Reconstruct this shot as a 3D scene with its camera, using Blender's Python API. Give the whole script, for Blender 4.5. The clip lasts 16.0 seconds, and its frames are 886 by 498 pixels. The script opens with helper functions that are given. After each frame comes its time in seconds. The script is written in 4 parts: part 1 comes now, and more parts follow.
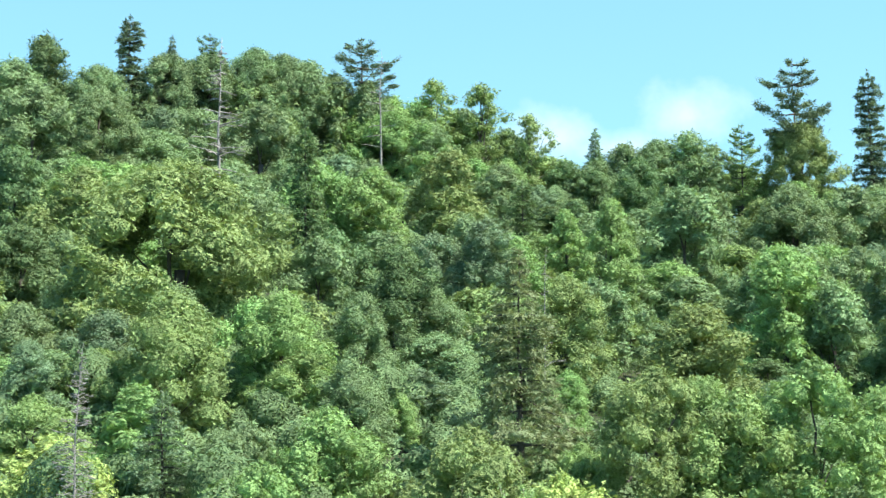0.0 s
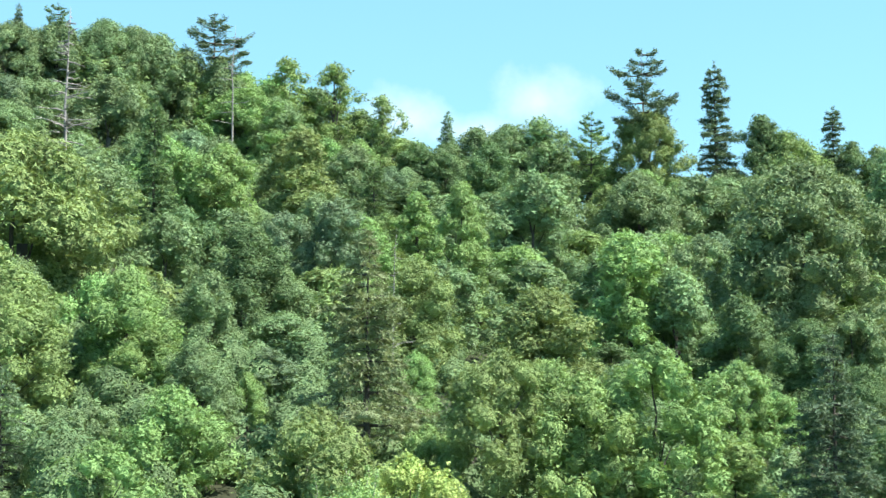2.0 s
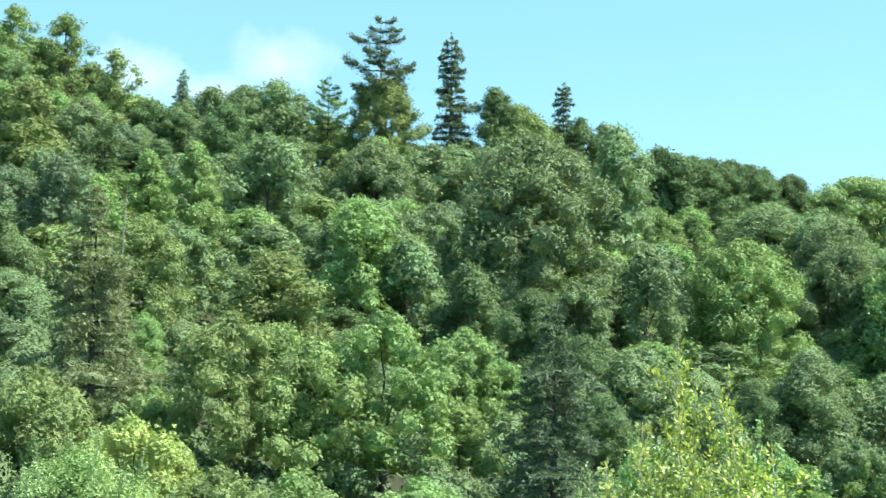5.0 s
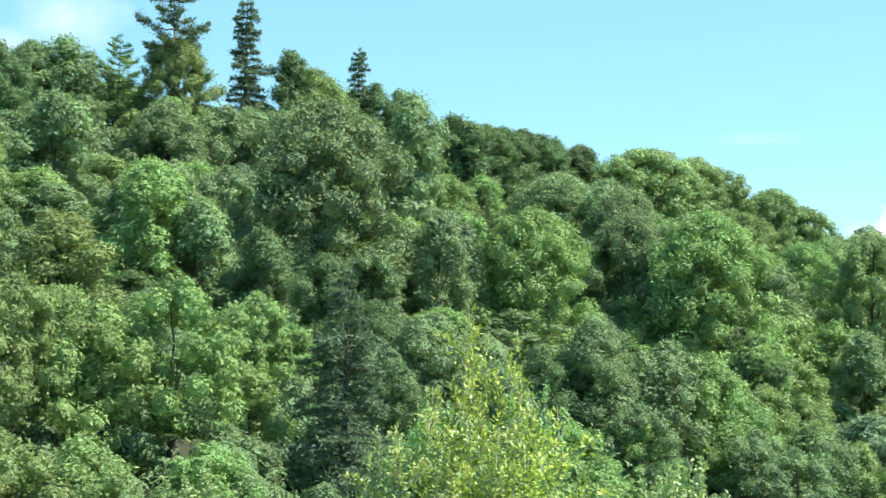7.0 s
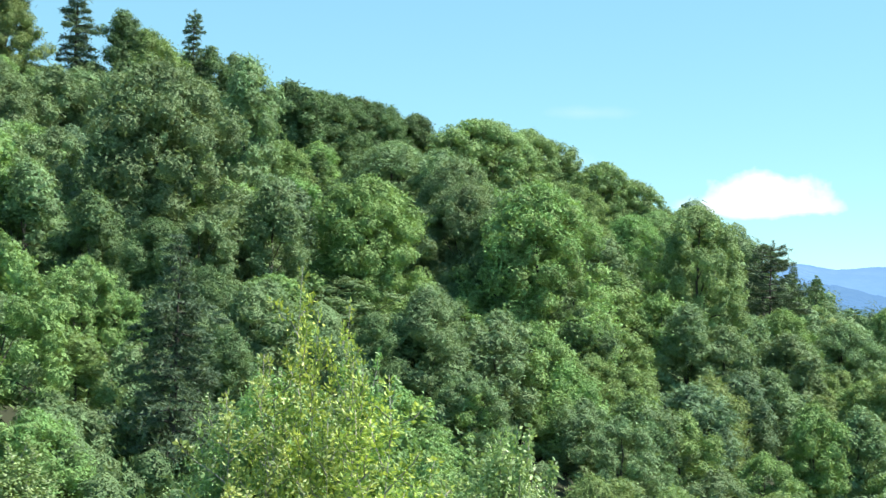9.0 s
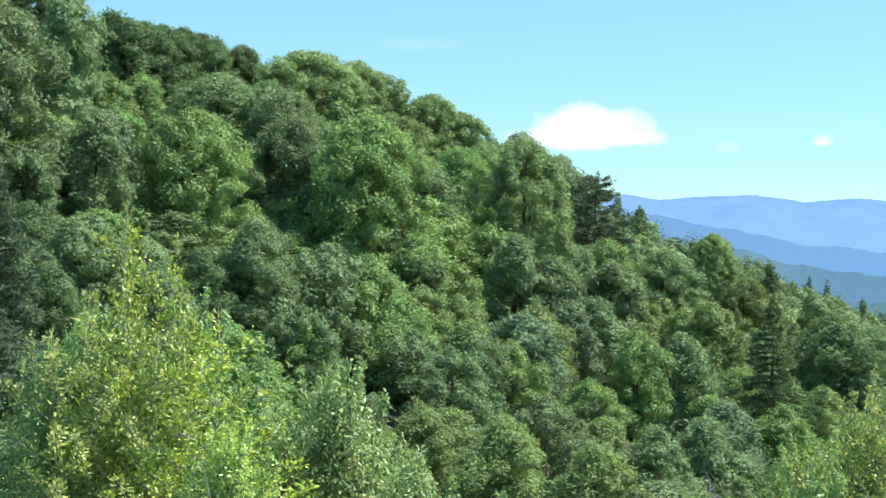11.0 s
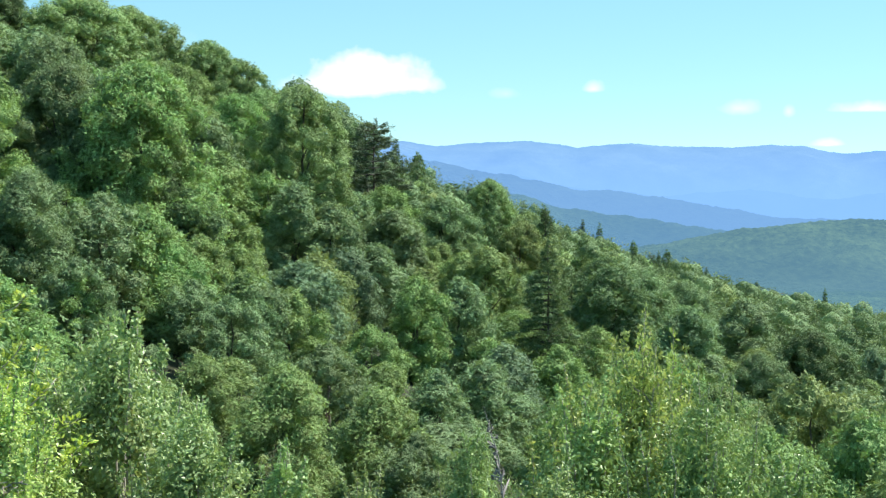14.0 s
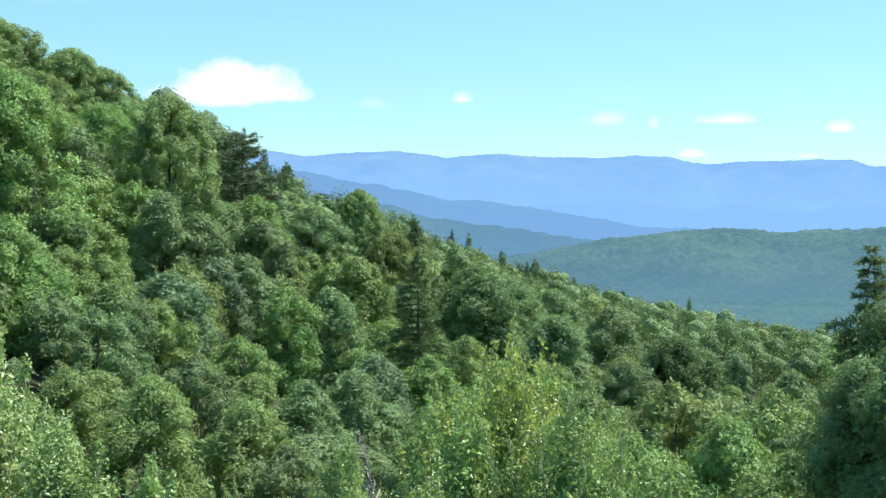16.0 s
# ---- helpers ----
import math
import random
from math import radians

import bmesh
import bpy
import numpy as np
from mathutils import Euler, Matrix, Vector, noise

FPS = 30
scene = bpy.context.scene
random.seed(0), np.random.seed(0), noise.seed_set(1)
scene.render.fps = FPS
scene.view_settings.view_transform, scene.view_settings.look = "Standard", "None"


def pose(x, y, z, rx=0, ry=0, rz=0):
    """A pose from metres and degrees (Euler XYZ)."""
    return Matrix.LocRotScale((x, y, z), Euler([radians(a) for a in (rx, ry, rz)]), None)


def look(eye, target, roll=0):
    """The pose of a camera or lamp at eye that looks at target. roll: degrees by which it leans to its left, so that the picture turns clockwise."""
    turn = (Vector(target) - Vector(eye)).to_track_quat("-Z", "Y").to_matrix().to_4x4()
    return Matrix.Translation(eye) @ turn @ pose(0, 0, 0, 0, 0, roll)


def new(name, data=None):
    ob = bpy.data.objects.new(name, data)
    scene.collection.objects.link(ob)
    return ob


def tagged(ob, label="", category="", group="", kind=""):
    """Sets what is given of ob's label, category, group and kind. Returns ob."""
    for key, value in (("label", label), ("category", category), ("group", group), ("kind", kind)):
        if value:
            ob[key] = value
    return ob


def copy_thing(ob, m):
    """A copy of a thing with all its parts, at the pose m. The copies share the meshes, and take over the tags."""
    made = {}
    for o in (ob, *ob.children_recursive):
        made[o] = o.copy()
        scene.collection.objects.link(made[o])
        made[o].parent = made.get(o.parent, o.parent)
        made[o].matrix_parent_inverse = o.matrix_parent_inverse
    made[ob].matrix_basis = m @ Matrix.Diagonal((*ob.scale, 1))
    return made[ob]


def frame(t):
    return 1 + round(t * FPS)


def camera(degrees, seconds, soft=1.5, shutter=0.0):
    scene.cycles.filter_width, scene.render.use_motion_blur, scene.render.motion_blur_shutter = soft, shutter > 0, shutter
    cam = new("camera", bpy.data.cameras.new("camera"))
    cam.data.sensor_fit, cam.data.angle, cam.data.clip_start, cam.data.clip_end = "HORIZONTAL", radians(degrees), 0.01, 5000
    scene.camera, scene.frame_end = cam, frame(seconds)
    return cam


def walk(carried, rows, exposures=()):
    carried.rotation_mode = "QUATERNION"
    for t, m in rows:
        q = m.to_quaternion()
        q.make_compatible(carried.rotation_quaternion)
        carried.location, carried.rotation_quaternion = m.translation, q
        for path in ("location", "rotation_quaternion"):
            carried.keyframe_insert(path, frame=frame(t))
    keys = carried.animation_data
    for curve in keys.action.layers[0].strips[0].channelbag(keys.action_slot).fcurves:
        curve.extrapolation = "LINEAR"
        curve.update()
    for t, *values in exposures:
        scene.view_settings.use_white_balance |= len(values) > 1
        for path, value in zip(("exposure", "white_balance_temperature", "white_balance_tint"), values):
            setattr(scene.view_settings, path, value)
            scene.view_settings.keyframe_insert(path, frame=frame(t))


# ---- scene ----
LENS, EYE = 32.72, 1.6
cam = camera(LENS, 16.0, soft=1.3, shutter=0.3)
# seconds, bearing to the right, look up, lean to the left
ROWS = [
    (0, 0.074, 7.000, -0.605),
    (0.5, 1.424, 6.760, -0.452),
    (1, 2.697, 6.532, -0.254),
    (1.5, 4.280, 6.349, -0.103),
    (2, 5.785, 6.240, -0.027),
    (2.5, 7.445, 6.197, 0.021),
    (3, 9.015, 6.125, 0.127),
    (5.5, 17.846, 4.557, 0.832),
    (6, 19.853, 4.198, 0.919),
    (6.5, 21.937, 3.888, 0.966),
    (7, 23.801, 3.725, 0.967),
    (7.5, 25.530, 3.581, 1.009),
    (8, 27.012, 3.404, 1.310),
    (8.5, 28.615, 3.088, 1.577),
    (9, 30.123, 2.647, 1.530),
    (9.5, 31.825, 2.038, 1.545),
    (10, 33.455, 1.364, 1.325),
    (12.5, 41.034, -1.080, 0.284),
    (13, 42.363, -1.355, 0.152),
    (13.5, 43.780, -1.594, 0.139),
    (14, 45.026, -1.717, 0.073),
    (14.5, 46.269, -1.673, 0.063),
    (15, 47.444, -1.619, -0.025),
    (15.5, 48.727, -1.503, -0.063),
    (16, 49.971, -1.330, -0.001),
]


def aim(bearing, up):
    a, e = radians(bearing), radians(up)
    return Vector((math.sin(a) * math.cos(e), math.cos(a) * math.cos(e), math.sin(e)))


EYE_AT = Vector((0, 0, EYE))
walk(cam, [(t, look(EYE_AT, EYE_AT + aim(b, u), lean)) for t, b, u, lean in ROWS], [(0.0, 1.33), (5.5, 1.3), (9.0, 1.0), (13.0, 0.88), (16.0, 0.84)])

# ---- sky, sun ----
SUN_BEARING, SUN_UP = 114.0, 55.0
sun = new("sun", bpy.data.lights.new("sun", "SUN"))
sun.data.energy, sun.data.angle, sun.data.color = 5.0, radians(0.5), (1.0, 0.95, 0.84)
sun.matrix_world = look(aim(SUN_BEARING, SUN_UP) * 500, (0, 0, 0))

world = bpy.data.worlds.new("sky")
scene.world = world
world.use_nodes = True
wt = world.node_tree
wt.nodes.clear()


def node(tree, kind, **values):
    n = tree.nodes.new(kind)
    for k, v in values.items():
        n.inputs[int(k[1:])].default_value = v
    return n


def math_node(tree, op, a, b=None, clamp=False):
    n = tree.nodes.new("ShaderNodeMath")
    n.operation, n.use_clamp = op, clamp
    for i, v in enumerate((a, b)):
        if v is None:
            continue
        if isinstance(v, (int, float)):
            n.inputs[i].default_value = v
        else:
            tree.links.new(v, n.inputs[i])
    return n.outputs[0]


def vec_node(tree, op, a, b=None):
    n = tree.nodes.new("ShaderNodeVectorMath")
    n.operation = op
    for i, v in enumerate((a, b)):
        if v is None:
            continue
        if isinstance(v, (int, float)):
            n.inputs["Scale"].default_value = v
        elif isinstance(v, (tuple, Vector)):
            n.inputs[i].default_value = tuple(v)
        else:
            tree.links.new(v, n.inputs[i])
    return n.outputs["Value"] if op == "DOT_PRODUCT" else n.outputs[0]


def mix_color(tree, fac, a, b, mode="MIX"):
    n = tree.nodes.new("ShaderNodeMix")
    n.data_type, n.blend_type = "RGBA", mode
    for i, v in ((0, fac), (6, a), (7, b)):
        if isinstance(v, (int, float)):
            n.inputs[i].default_value = v
        elif isinstance(v, tuple):
            n.inputs[i].default_value = (*v, 1)
        else:
            tree.links.new(v, n.inputs[i])
    return n.outputs[2]


sky = wt.nodes.new("ShaderNodeTexSky")
sky.sky_type, sky.sun_disc = "NISHITA", False
sky.sun_elevation, sky.sun_rotation = radians(SUN_UP), radians(SUN_BEARING)
sky.air_density, sky.dust_density, sky.ozone_density = 0.8, 0.0, 2.0
sky_tint = mix_color(wt, 1.0, sky.outputs[0], (0.92, 1.12, 0.98), "MULTIPLY")
where = wt.nodes.new("ShaderNodeTexCoord")
way = where.outputs["Generated"]
billow = node(wt, "ShaderNodeTexNoise", _2=26.0, _3=5.0, _4=0.6)
wt.links.new(way, billow.inputs[0])
puff = math_node(wt, "SUBTRACT", billow.outputs[0], 0.5)
# clouds: bearing, height, half width, half height in degrees, thickness, softness
CLOUDS = (
    (41.9, 4.45, 2.7, 1.35, 1.0, 0.3), (40.2, 4.4, 1.7, 0.45, 0.7, 0.5), (43.4, 4.4, 1.5, 0.7, 0.9, 0.4),
    (47.4, 4.15, 0.7, 0.3, 0.4, 0.8), (50.7, 4.3, 0.45, 0.42, 0.8, 0.6), (56.1, 3.55, 0.8, 0.36, 0.7, 0.7),
    (57.9, 3.4, 0.25, 0.3, 0.6, 0.7), (60.7, 3.45, 1.45, 0.42, 0.95, 0.5), (64.7, 3.1, 0.7, 0.42, 0.95, 0.5),
    (59.4, 2.2, 0.7, 0.3, 0.9, 0.5), (63.6, 2.1, 0.6, 0.2, 0.6, 0.6),
    (4.3, 11.1, 2.1, 1.4, 0.75, 1.2), (9.6, 11.7, 2.1, 1.6, 0.75, 1.3), (7.0, 10.7, 3.4, 0.8, 0.5, 1.0),
    (35.5, 7.9, 2.2, 0.35, 0.18, 0.9), (33.9, 6.0, 1.8, 0.8, 0.3, 0.9),
)
cover = None
for b, u, half_w, half_h, thick, softness in CLOUDS:
    right, up = Vector((math.cos(radians(b)), -math.sin(radians(b)), 0)), aim(b, u + 90)
    ahead = math_node(wt, "GREATER_THAN", vec_node(wt, "DOT_PRODUCT", way, aim(b, u)), 0.9)
    h = math_node(wt, "DIVIDE", vec_node(wt, "DOT_PRODUCT", way, right), math.sin(radians(half_w)))
    v = math_node(wt, "DIVIDE", vec_node(wt, "DOT_PRODUCT", way, up), math.sin(radians(half_h)))
    # rounded above, level below
    v = math_node(wt, "MAXIMUM", v, math_node(wt, "MULTIPLY", v, -3.2 if softness < 0.7 else -1.3))
    d = math_node(wt, "SQRT", math_node(wt, "ADD", math_node(wt, "MULTIPLY", h, h), math_node(wt, "MULTIPLY", v, v)))
    d = math_node(wt, "ADD", d, math_node(wt, "MULTIPLY", puff, -1.6))
    m = math_node(wt, "DIVIDE", math_node(wt, "SUBTRACT", 1.0, d), softness * 1.6, clamp=True)
    m = math_node(wt, "MULTIPLY", math_node(wt, "MULTIPLY", m, thick), ahead)
    cover = m if cover is None else math_node(wt, "MAXIMUM", cover, m)
sky_clear = mix_color(wt, 0.5, sky_tint, (1.48, 3.5, 4.6))
sky_all = mix_color(wt, cover, sky_clear, (6.2, 6.3, 6.5))
bg = node(wt, "ShaderNodeBackground", _1=0.105)
wt.links.new(sky_all, bg.inputs[0])
wt.links.new(bg.outputs[0], wt.nodes.new("ShaderNodeOutputWorld").inputs[0])


# ---- materials ----
def blank(name):
    m = bpy.data.materials.new(name)
    m.use_nodes = True
    m.node_tree.nodes.clear()
    return m, m.node_tree, m.node_tree.nodes.new("ShaderNodeOutputMaterial")


def leaf_material(name, dark, light, cut=0.0, gloss=0.55, through_part=0.42):
    """Leaves: each leaf its own tone, each plant its own cast, light shining through. cut: leaflets to the metre, where a spray of many stands for its twig."""
    m, t, out = blank(name)
    geo, info, place = t.nodes.new("ShaderNodeNewGeometry"), t.nodes.new("ShaderNodeObjectInfo"), t.nodes.new("ShaderNodeTexCoord")
    tone = geo.outputs["Random Per Island"]
    if cut:
        cells = node(t, "ShaderNodeTexVoronoi", _2=cut)
        t.links.new(place.outputs["Object"], cells.inputs[0])
        shade = t.nodes.new("ShaderNodeSeparateColor")
        t.links.new(cells.outputs["Color"], shade.inputs[0])
        tone = math_node(t, "ADD", math_node(t, "MULTIPLY", tone, 0.26), math_node(t, "MULTIPLY", shade.outputs[0], 0.24))
        tone = math_node(t, "ADD", tone, 0.25)
    colour = mix_color(t, tone, dark, light)
    hsv = t.nodes.new("ShaderNodeHueSaturation")
    for i, (times, start) in ((0, (0.022, 0.499)), (2, (0.32, 0.89 if cut else 0.86))):
        cast = math_node(t, "ADD", math_node(t, "MULTIPLY", info.outputs["Random"], times), start)
        t.links.new(cast, hsv.inputs[i])
    hsv.inputs[1].default_value = 0.97
    t.links.new(colour, hsv.inputs[4])
    patch = node(t, "ShaderNodeTexNoise", _2=0.75, _3=4.0)
    t.links.new(place.outputs["Object"], patch.inputs[0])
    ramp = math_node(t, "ADD", math_node(t, "MULTIPLY", patch.outputs[0], 1.5), 0.27)
    final = mix_color(t, 1.0, hsv.outputs[0], ramp, "MULTIPLY")
    face = t.nodes.new("ShaderNodeBsdfPrincipled")
    t.links.new(final, face.inputs["Base Color"])
    face.inputs["Roughness"].default_value = gloss
    face.inputs["Specular IOR Level"].default_value = 0.08 if cut else 0.32
    glow = t.nodes.new("ShaderNodeBsdfTranslucent")
    t.links.new(mix_color(t, 1.0, final, (through_part * 1.05, through_part, through_part * 0.6), "MULTIPLY"), glow.inputs[0])
    both = t.nodes.new("ShaderNodeAddShader")
    t.links.new(face.outputs[0], both.inputs[0])
    t.links.new(glow.outputs[0], both.inputs[1])
    if cut:
        # each leaflet tilts its own way, with gaps between them
        swing = vec_node(t, "SCALE", vec_node(t, "SUBTRACT", cells.outputs["Color"], (0.5, 0.5, 0.5)), 1.1)
        tilt = vec_node(t, "NORMALIZE", vec_node(t, "ADD", geo.outputs["Normal"], swing))
        for s in (face, glow):
            t.links.new(tilt, s.inputs["Normal"])
        gap, holes = t.nodes.new("ShaderNodeBsdfTransparent"), t.nodes.new("ShaderNodeMixShader")
        t.links.new(math_node(t, "GREATER_THAN", cells.outputs["Distance"], 0.6), holes.inputs[0])
        t.links.new(both.outputs[0], holes.inputs[1])
        t.links.new(gap.outputs[0], holes.inputs[2])
        both = holes
    t.links.new(both.outputs[0], out.inputs[0])
    return m


def rough_material(name, low, high, scale, detail=6.0, roughness=0.9, bump=0.4, stretch=(1, 1, 1)):
    """Bark, earth and dead wood: two scales of tone with relief."""
    m, t, out = blank(name)
    place, fit = t.nodes.new("ShaderNodeTexCoord"), t.nodes.new("ShaderNodeMapping")
    fit.inputs["Scale"].default_value = stretch
    t.links.new(place.outputs["Object"], fit.inputs[0])
    fine, broad = node(t, "ShaderNodeTexNoise", _2=scale, _3=detail, _4=0.65), node(t, "ShaderNodeTexNoise", _2=scale / 9, _3=2.0)
    for n in (fine, broad):
        t.links.new(fit.outputs[0], n.inputs[0])
    f = math_node(t, "ADD", math_node(t, "MULTIPLY", fine.outputs[0], 0.7), math_node(t, "MULTIPLY", broad.outputs[0], 0.5), clamp=True)
    face = t.nodes.new("ShaderNodeBsdfPrincipled")
    t.links.new(mix_color(t, f, low, high), face.inputs["Base Color"])
    face.inputs["Roughness"].default_value = roughness
    relief = node(t, "ShaderNodeBump", _0=bump)
    t.links.new(fine.outputs[0], relief.inputs["Height"])
    t.links.new(relief.outputs[0], face.inputs["Normal"])
    t.links.new(face.outputs[0], out.inputs[0])
    return m


def haze_glow_material(name, forest_low, forest_high, haze_colour, part, scale, low, high):
    """Wooded country kilometres off, its haze painted in as a glow."""
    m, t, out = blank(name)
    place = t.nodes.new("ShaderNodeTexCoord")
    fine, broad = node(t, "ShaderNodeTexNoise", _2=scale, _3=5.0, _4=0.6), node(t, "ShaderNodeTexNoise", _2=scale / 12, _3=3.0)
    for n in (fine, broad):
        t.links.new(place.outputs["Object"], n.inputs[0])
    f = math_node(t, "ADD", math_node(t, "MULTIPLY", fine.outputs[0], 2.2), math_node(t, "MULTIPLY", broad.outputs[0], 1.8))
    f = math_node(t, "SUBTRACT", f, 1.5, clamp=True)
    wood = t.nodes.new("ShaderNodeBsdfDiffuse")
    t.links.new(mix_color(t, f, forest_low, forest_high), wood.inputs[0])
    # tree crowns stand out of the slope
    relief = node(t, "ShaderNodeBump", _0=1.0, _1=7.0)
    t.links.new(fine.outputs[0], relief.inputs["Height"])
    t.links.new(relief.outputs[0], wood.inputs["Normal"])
    haze = node(t, "ShaderNodeEmission", _0=(*haze_colour, 1), _1=0.43)
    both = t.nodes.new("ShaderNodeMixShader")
    # the painted haze is stronger lower down, in the hollows
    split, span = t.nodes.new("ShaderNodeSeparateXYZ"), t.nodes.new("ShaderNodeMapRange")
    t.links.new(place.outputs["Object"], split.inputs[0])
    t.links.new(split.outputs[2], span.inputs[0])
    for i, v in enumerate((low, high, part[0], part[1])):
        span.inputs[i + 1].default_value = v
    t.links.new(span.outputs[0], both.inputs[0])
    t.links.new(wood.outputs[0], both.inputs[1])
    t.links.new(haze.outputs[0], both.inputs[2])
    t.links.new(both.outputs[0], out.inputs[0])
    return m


TONES = {
    "pale": ((0.116, 0.178, 0.070), (0.240, 0.334, 0.150)),
    "grey": ((0.100, 0.132, 0.066), (0.220, 0.254, 0.136)),
    "fresh": ((0.107, 0.174, 0.056), (0.243, 0.334, 0.132)),
    "mid": ((0.085, 0.141, 0.064), (0.207, 0.275, 0.142)),
    "mint": ((0.100, 0.178, 0.058), (0.232, 0.336, 0.130)),
    "olive": ((0.101, 0.150, 0.052), (0.229, 0.286, 0.116)),
    "willow": ((0.078, 0.128, 0.044), (0.285, 0.345, 0.150)),
    "blue": ((0.074, 0.128, 0.073), (0.179, 0.248, 0.144)),
    "deep": ((0.058, 0.104, 0.046), (0.140, 0.200, 0.092)),
    "pine": ((0.050, 0.084, 0.054), (0.126, 0.172, 0.106)),
    "yellow": ((0.070, 0.140, 0.030), (0.480, 0.520, 0.105)),
    "yellowish": ((0.090, 0.160, 0.040), (0.430, 0.480, 0.165)),
}
# sprays of small leaves, and single leaves
SPRAY = {k: leaf_material("spray_" + k, *v, cut=13.0) for k, v in TONES.items()}
FINE = {k: leaf_material("small_spray_" + k, *v, cut=19.0) for k, v in TONES.items()}
COARSE = {k: leaf_material("far_spray_" + k, *v, cut=5.5) for k, v in TONES.items()}
LEAF = {k: leaf_material("leaf_" + k, *v, gloss=0.42, through_part=0.5) for k, v in TONES.items()}
BARK = rough_material("bark", (0.035, 0.03, 0.025), (0.12, 0.105, 0.09), 9.0, stretch=(1, 1, 0.25))
PALE_BARK = rough_material("pale_bark", (0.16, 0.14, 0.12), (0.46, 0.43, 0.39), 7.0, stretch=(1, 1, 0.4))
DEAD_WOOD = rough_material("dead_wood", (0.13, 0.12, 0.115), (0.36, 0.34, 0.33), 8.0, stretch=(1, 1, 0.25))
# litter colour taken near black, so gaps between trees look shaded
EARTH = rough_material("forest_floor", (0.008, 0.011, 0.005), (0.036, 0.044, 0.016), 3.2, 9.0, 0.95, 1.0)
# painted haze: emission colour, then its share at foot and top
HAZE_NEAR = haze_glow_material("hazy_valley", (0.004, 0.022, 0.008), (0.20, 0.30, 0.10), (0.175, 0.39, 0.53), (0.86, 0.70), 0.11, -95, -55)
HAZE_MID = haze_glow_material("hazy_hill", (0.004, 0.022, 0.012), (0.21, 0.30, 0.12), (0.172, 0.375, 0.52), (0.96, 0.76), 0.09, -105, -30)
HAZE_SLOPE = haze_glow_material("hazy_slope", (0.006, 0.03, 0.02), (0.13, 0.20, 0.09), (0.205, 0.45, 0.73), (1.0, 0.79), 0.07, -105, 10)
HAZE_FOOT = haze_glow_material("hazy_foothill", (0.01, 0.04, 0.03), (0.13, 0.19, 0.11), (0.285, 0.59, 1.08), (1.0, 0.88), 0.05, -90, 80)
HAZE_SPUR = haze_glow_material("hazy_spur", (0.01, 0.04, 0.04), (0.14, 0.20, 0.13), (0.37, 0.755, 1.44), (1.0, 0.94), 0.012, -60, 60)
HAZE_FAR = haze_glow_material("hazy_mountain", (0.005, 0.03, 0.04), (0.16, 0.21, 0.14), (0.40, 0.80, 1.5), (1.0, 0.74), 0.008, -20, 190)

# the lie of the land round the overlook: bearing, foot of the bank, crest of the slope
AZ = (-180, -120, -25, -10, 0, 10, 20, 30, 36, 40, 44, 50, 56, 62, 72, 120, 180)
FOOT_R = (60, 60, 38, 38, 40, 42, 45, 50, 55, 58, 62, 70, 80, 95, 120, 90, 60)
FOOT_Z = (-1, -2, -6, -6, -5, -5, -6, -9, -12, -13, -14, -16, -18, -20, -24, -12, -1)
CREST_R = (200, 200, 150, 155, 160, 160, 165, 185, 205, 230, 290, 420, 560, 750, 950, 500, 200)
CREST_Z = (6, 10, 31, 31, 29, 22, 21, 18, 15, 9, -1, -15, -37, -69, -97, -40, 6)
VALLEY = -100.0


def eased(a, values, wide=1.0):
    """Between the bearings that are given, with no creases."""
    taps = ((-8, 0.02), (-6, 0.06), (-4, 0.12), (-2, 0.18), (0, 0.24), (2, 0.18), (4, 0.12), (6, 0.06), (8, 0.02))
    return sum(float(np.interp(a + d * wide, AZ, values, period=360)) * w for d, w in taps)


def ground(x, y):
    """The height of the ground at a place."""
    r, a = math.hypot(x, y), math.degrees(math.atan2(x, y))
    fr, fz, cr, cz = (eased(a, v, w) for v, w in ((FOOT_R, 3.0), (FOOT_Z, 3.0), (CREST_R, 1.0), (CREST_Z, 1.0)))
    if r < 4:
        return 0.0
    if r < fr:
        s = (r - 4) / (fr - 4)
        z = fz * s * (2 - s)
    elif r < cr:
        s = (r - fr) / (cr - fr)
        z = fz + (cz - fz) * (0.85 * s + 0.15 * s * s)
    else:
        s = min(1.0, (r - cr) / 700)
        z = cz + (VALLEY - cz) * s * s * (3 - 2 * s)
    return z + 0.5 * min(1.0, r / 20) * math.sin(x / 7.3) * math.cos(y / 9.1)


# ---- mesh makers ----
rng = np.random.default_rng(7)


def mesh_of(name, verts, faces, material, smooth=False):
    me = bpy.data.meshes.new(name)
    me.from_pydata([tuple(v) for v in verts], [], faces)
    me.materials.append(material)
    if smooth:
        me.polygons.foreach_set("use_smooth", [True] * len(me.polygons))
    me.update()
    return me


def tube(points, radii, sides=6):
    """A tapered tube along points: rows of verts, and faces."""
    verts, faces = [], []
    pts = [Vector(p) for p in points]
    for i, p in enumerate(pts):
        ahead = (pts[min(i + 1, len(pts) - 1)] - pts[max(i - 1, 0)]).normalized()
        side = ahead.orthogonal().normalized() if abs(ahead.z) < 0.95 else Vector((1, 0, 0))
        side = (side - ahead * side.dot(ahead)).normalized()
        other = ahead.cross(side)
        for k in range(sides):
            a = 2 * math.pi * k / sides
            verts.append(p + (side * math.cos(a) + other * math.sin(a)) * radii[i])
    for i in range(len(pts) - 1):
        for k in range(sides):
            a, b = i * sides + k, i * sides + (k + 1) % sides
            faces.append((a, b, b + sides, a + sides))
    faces.append(tuple(range((len(pts) - 1) * sides, len(pts) * sides)))
    return verts, faces


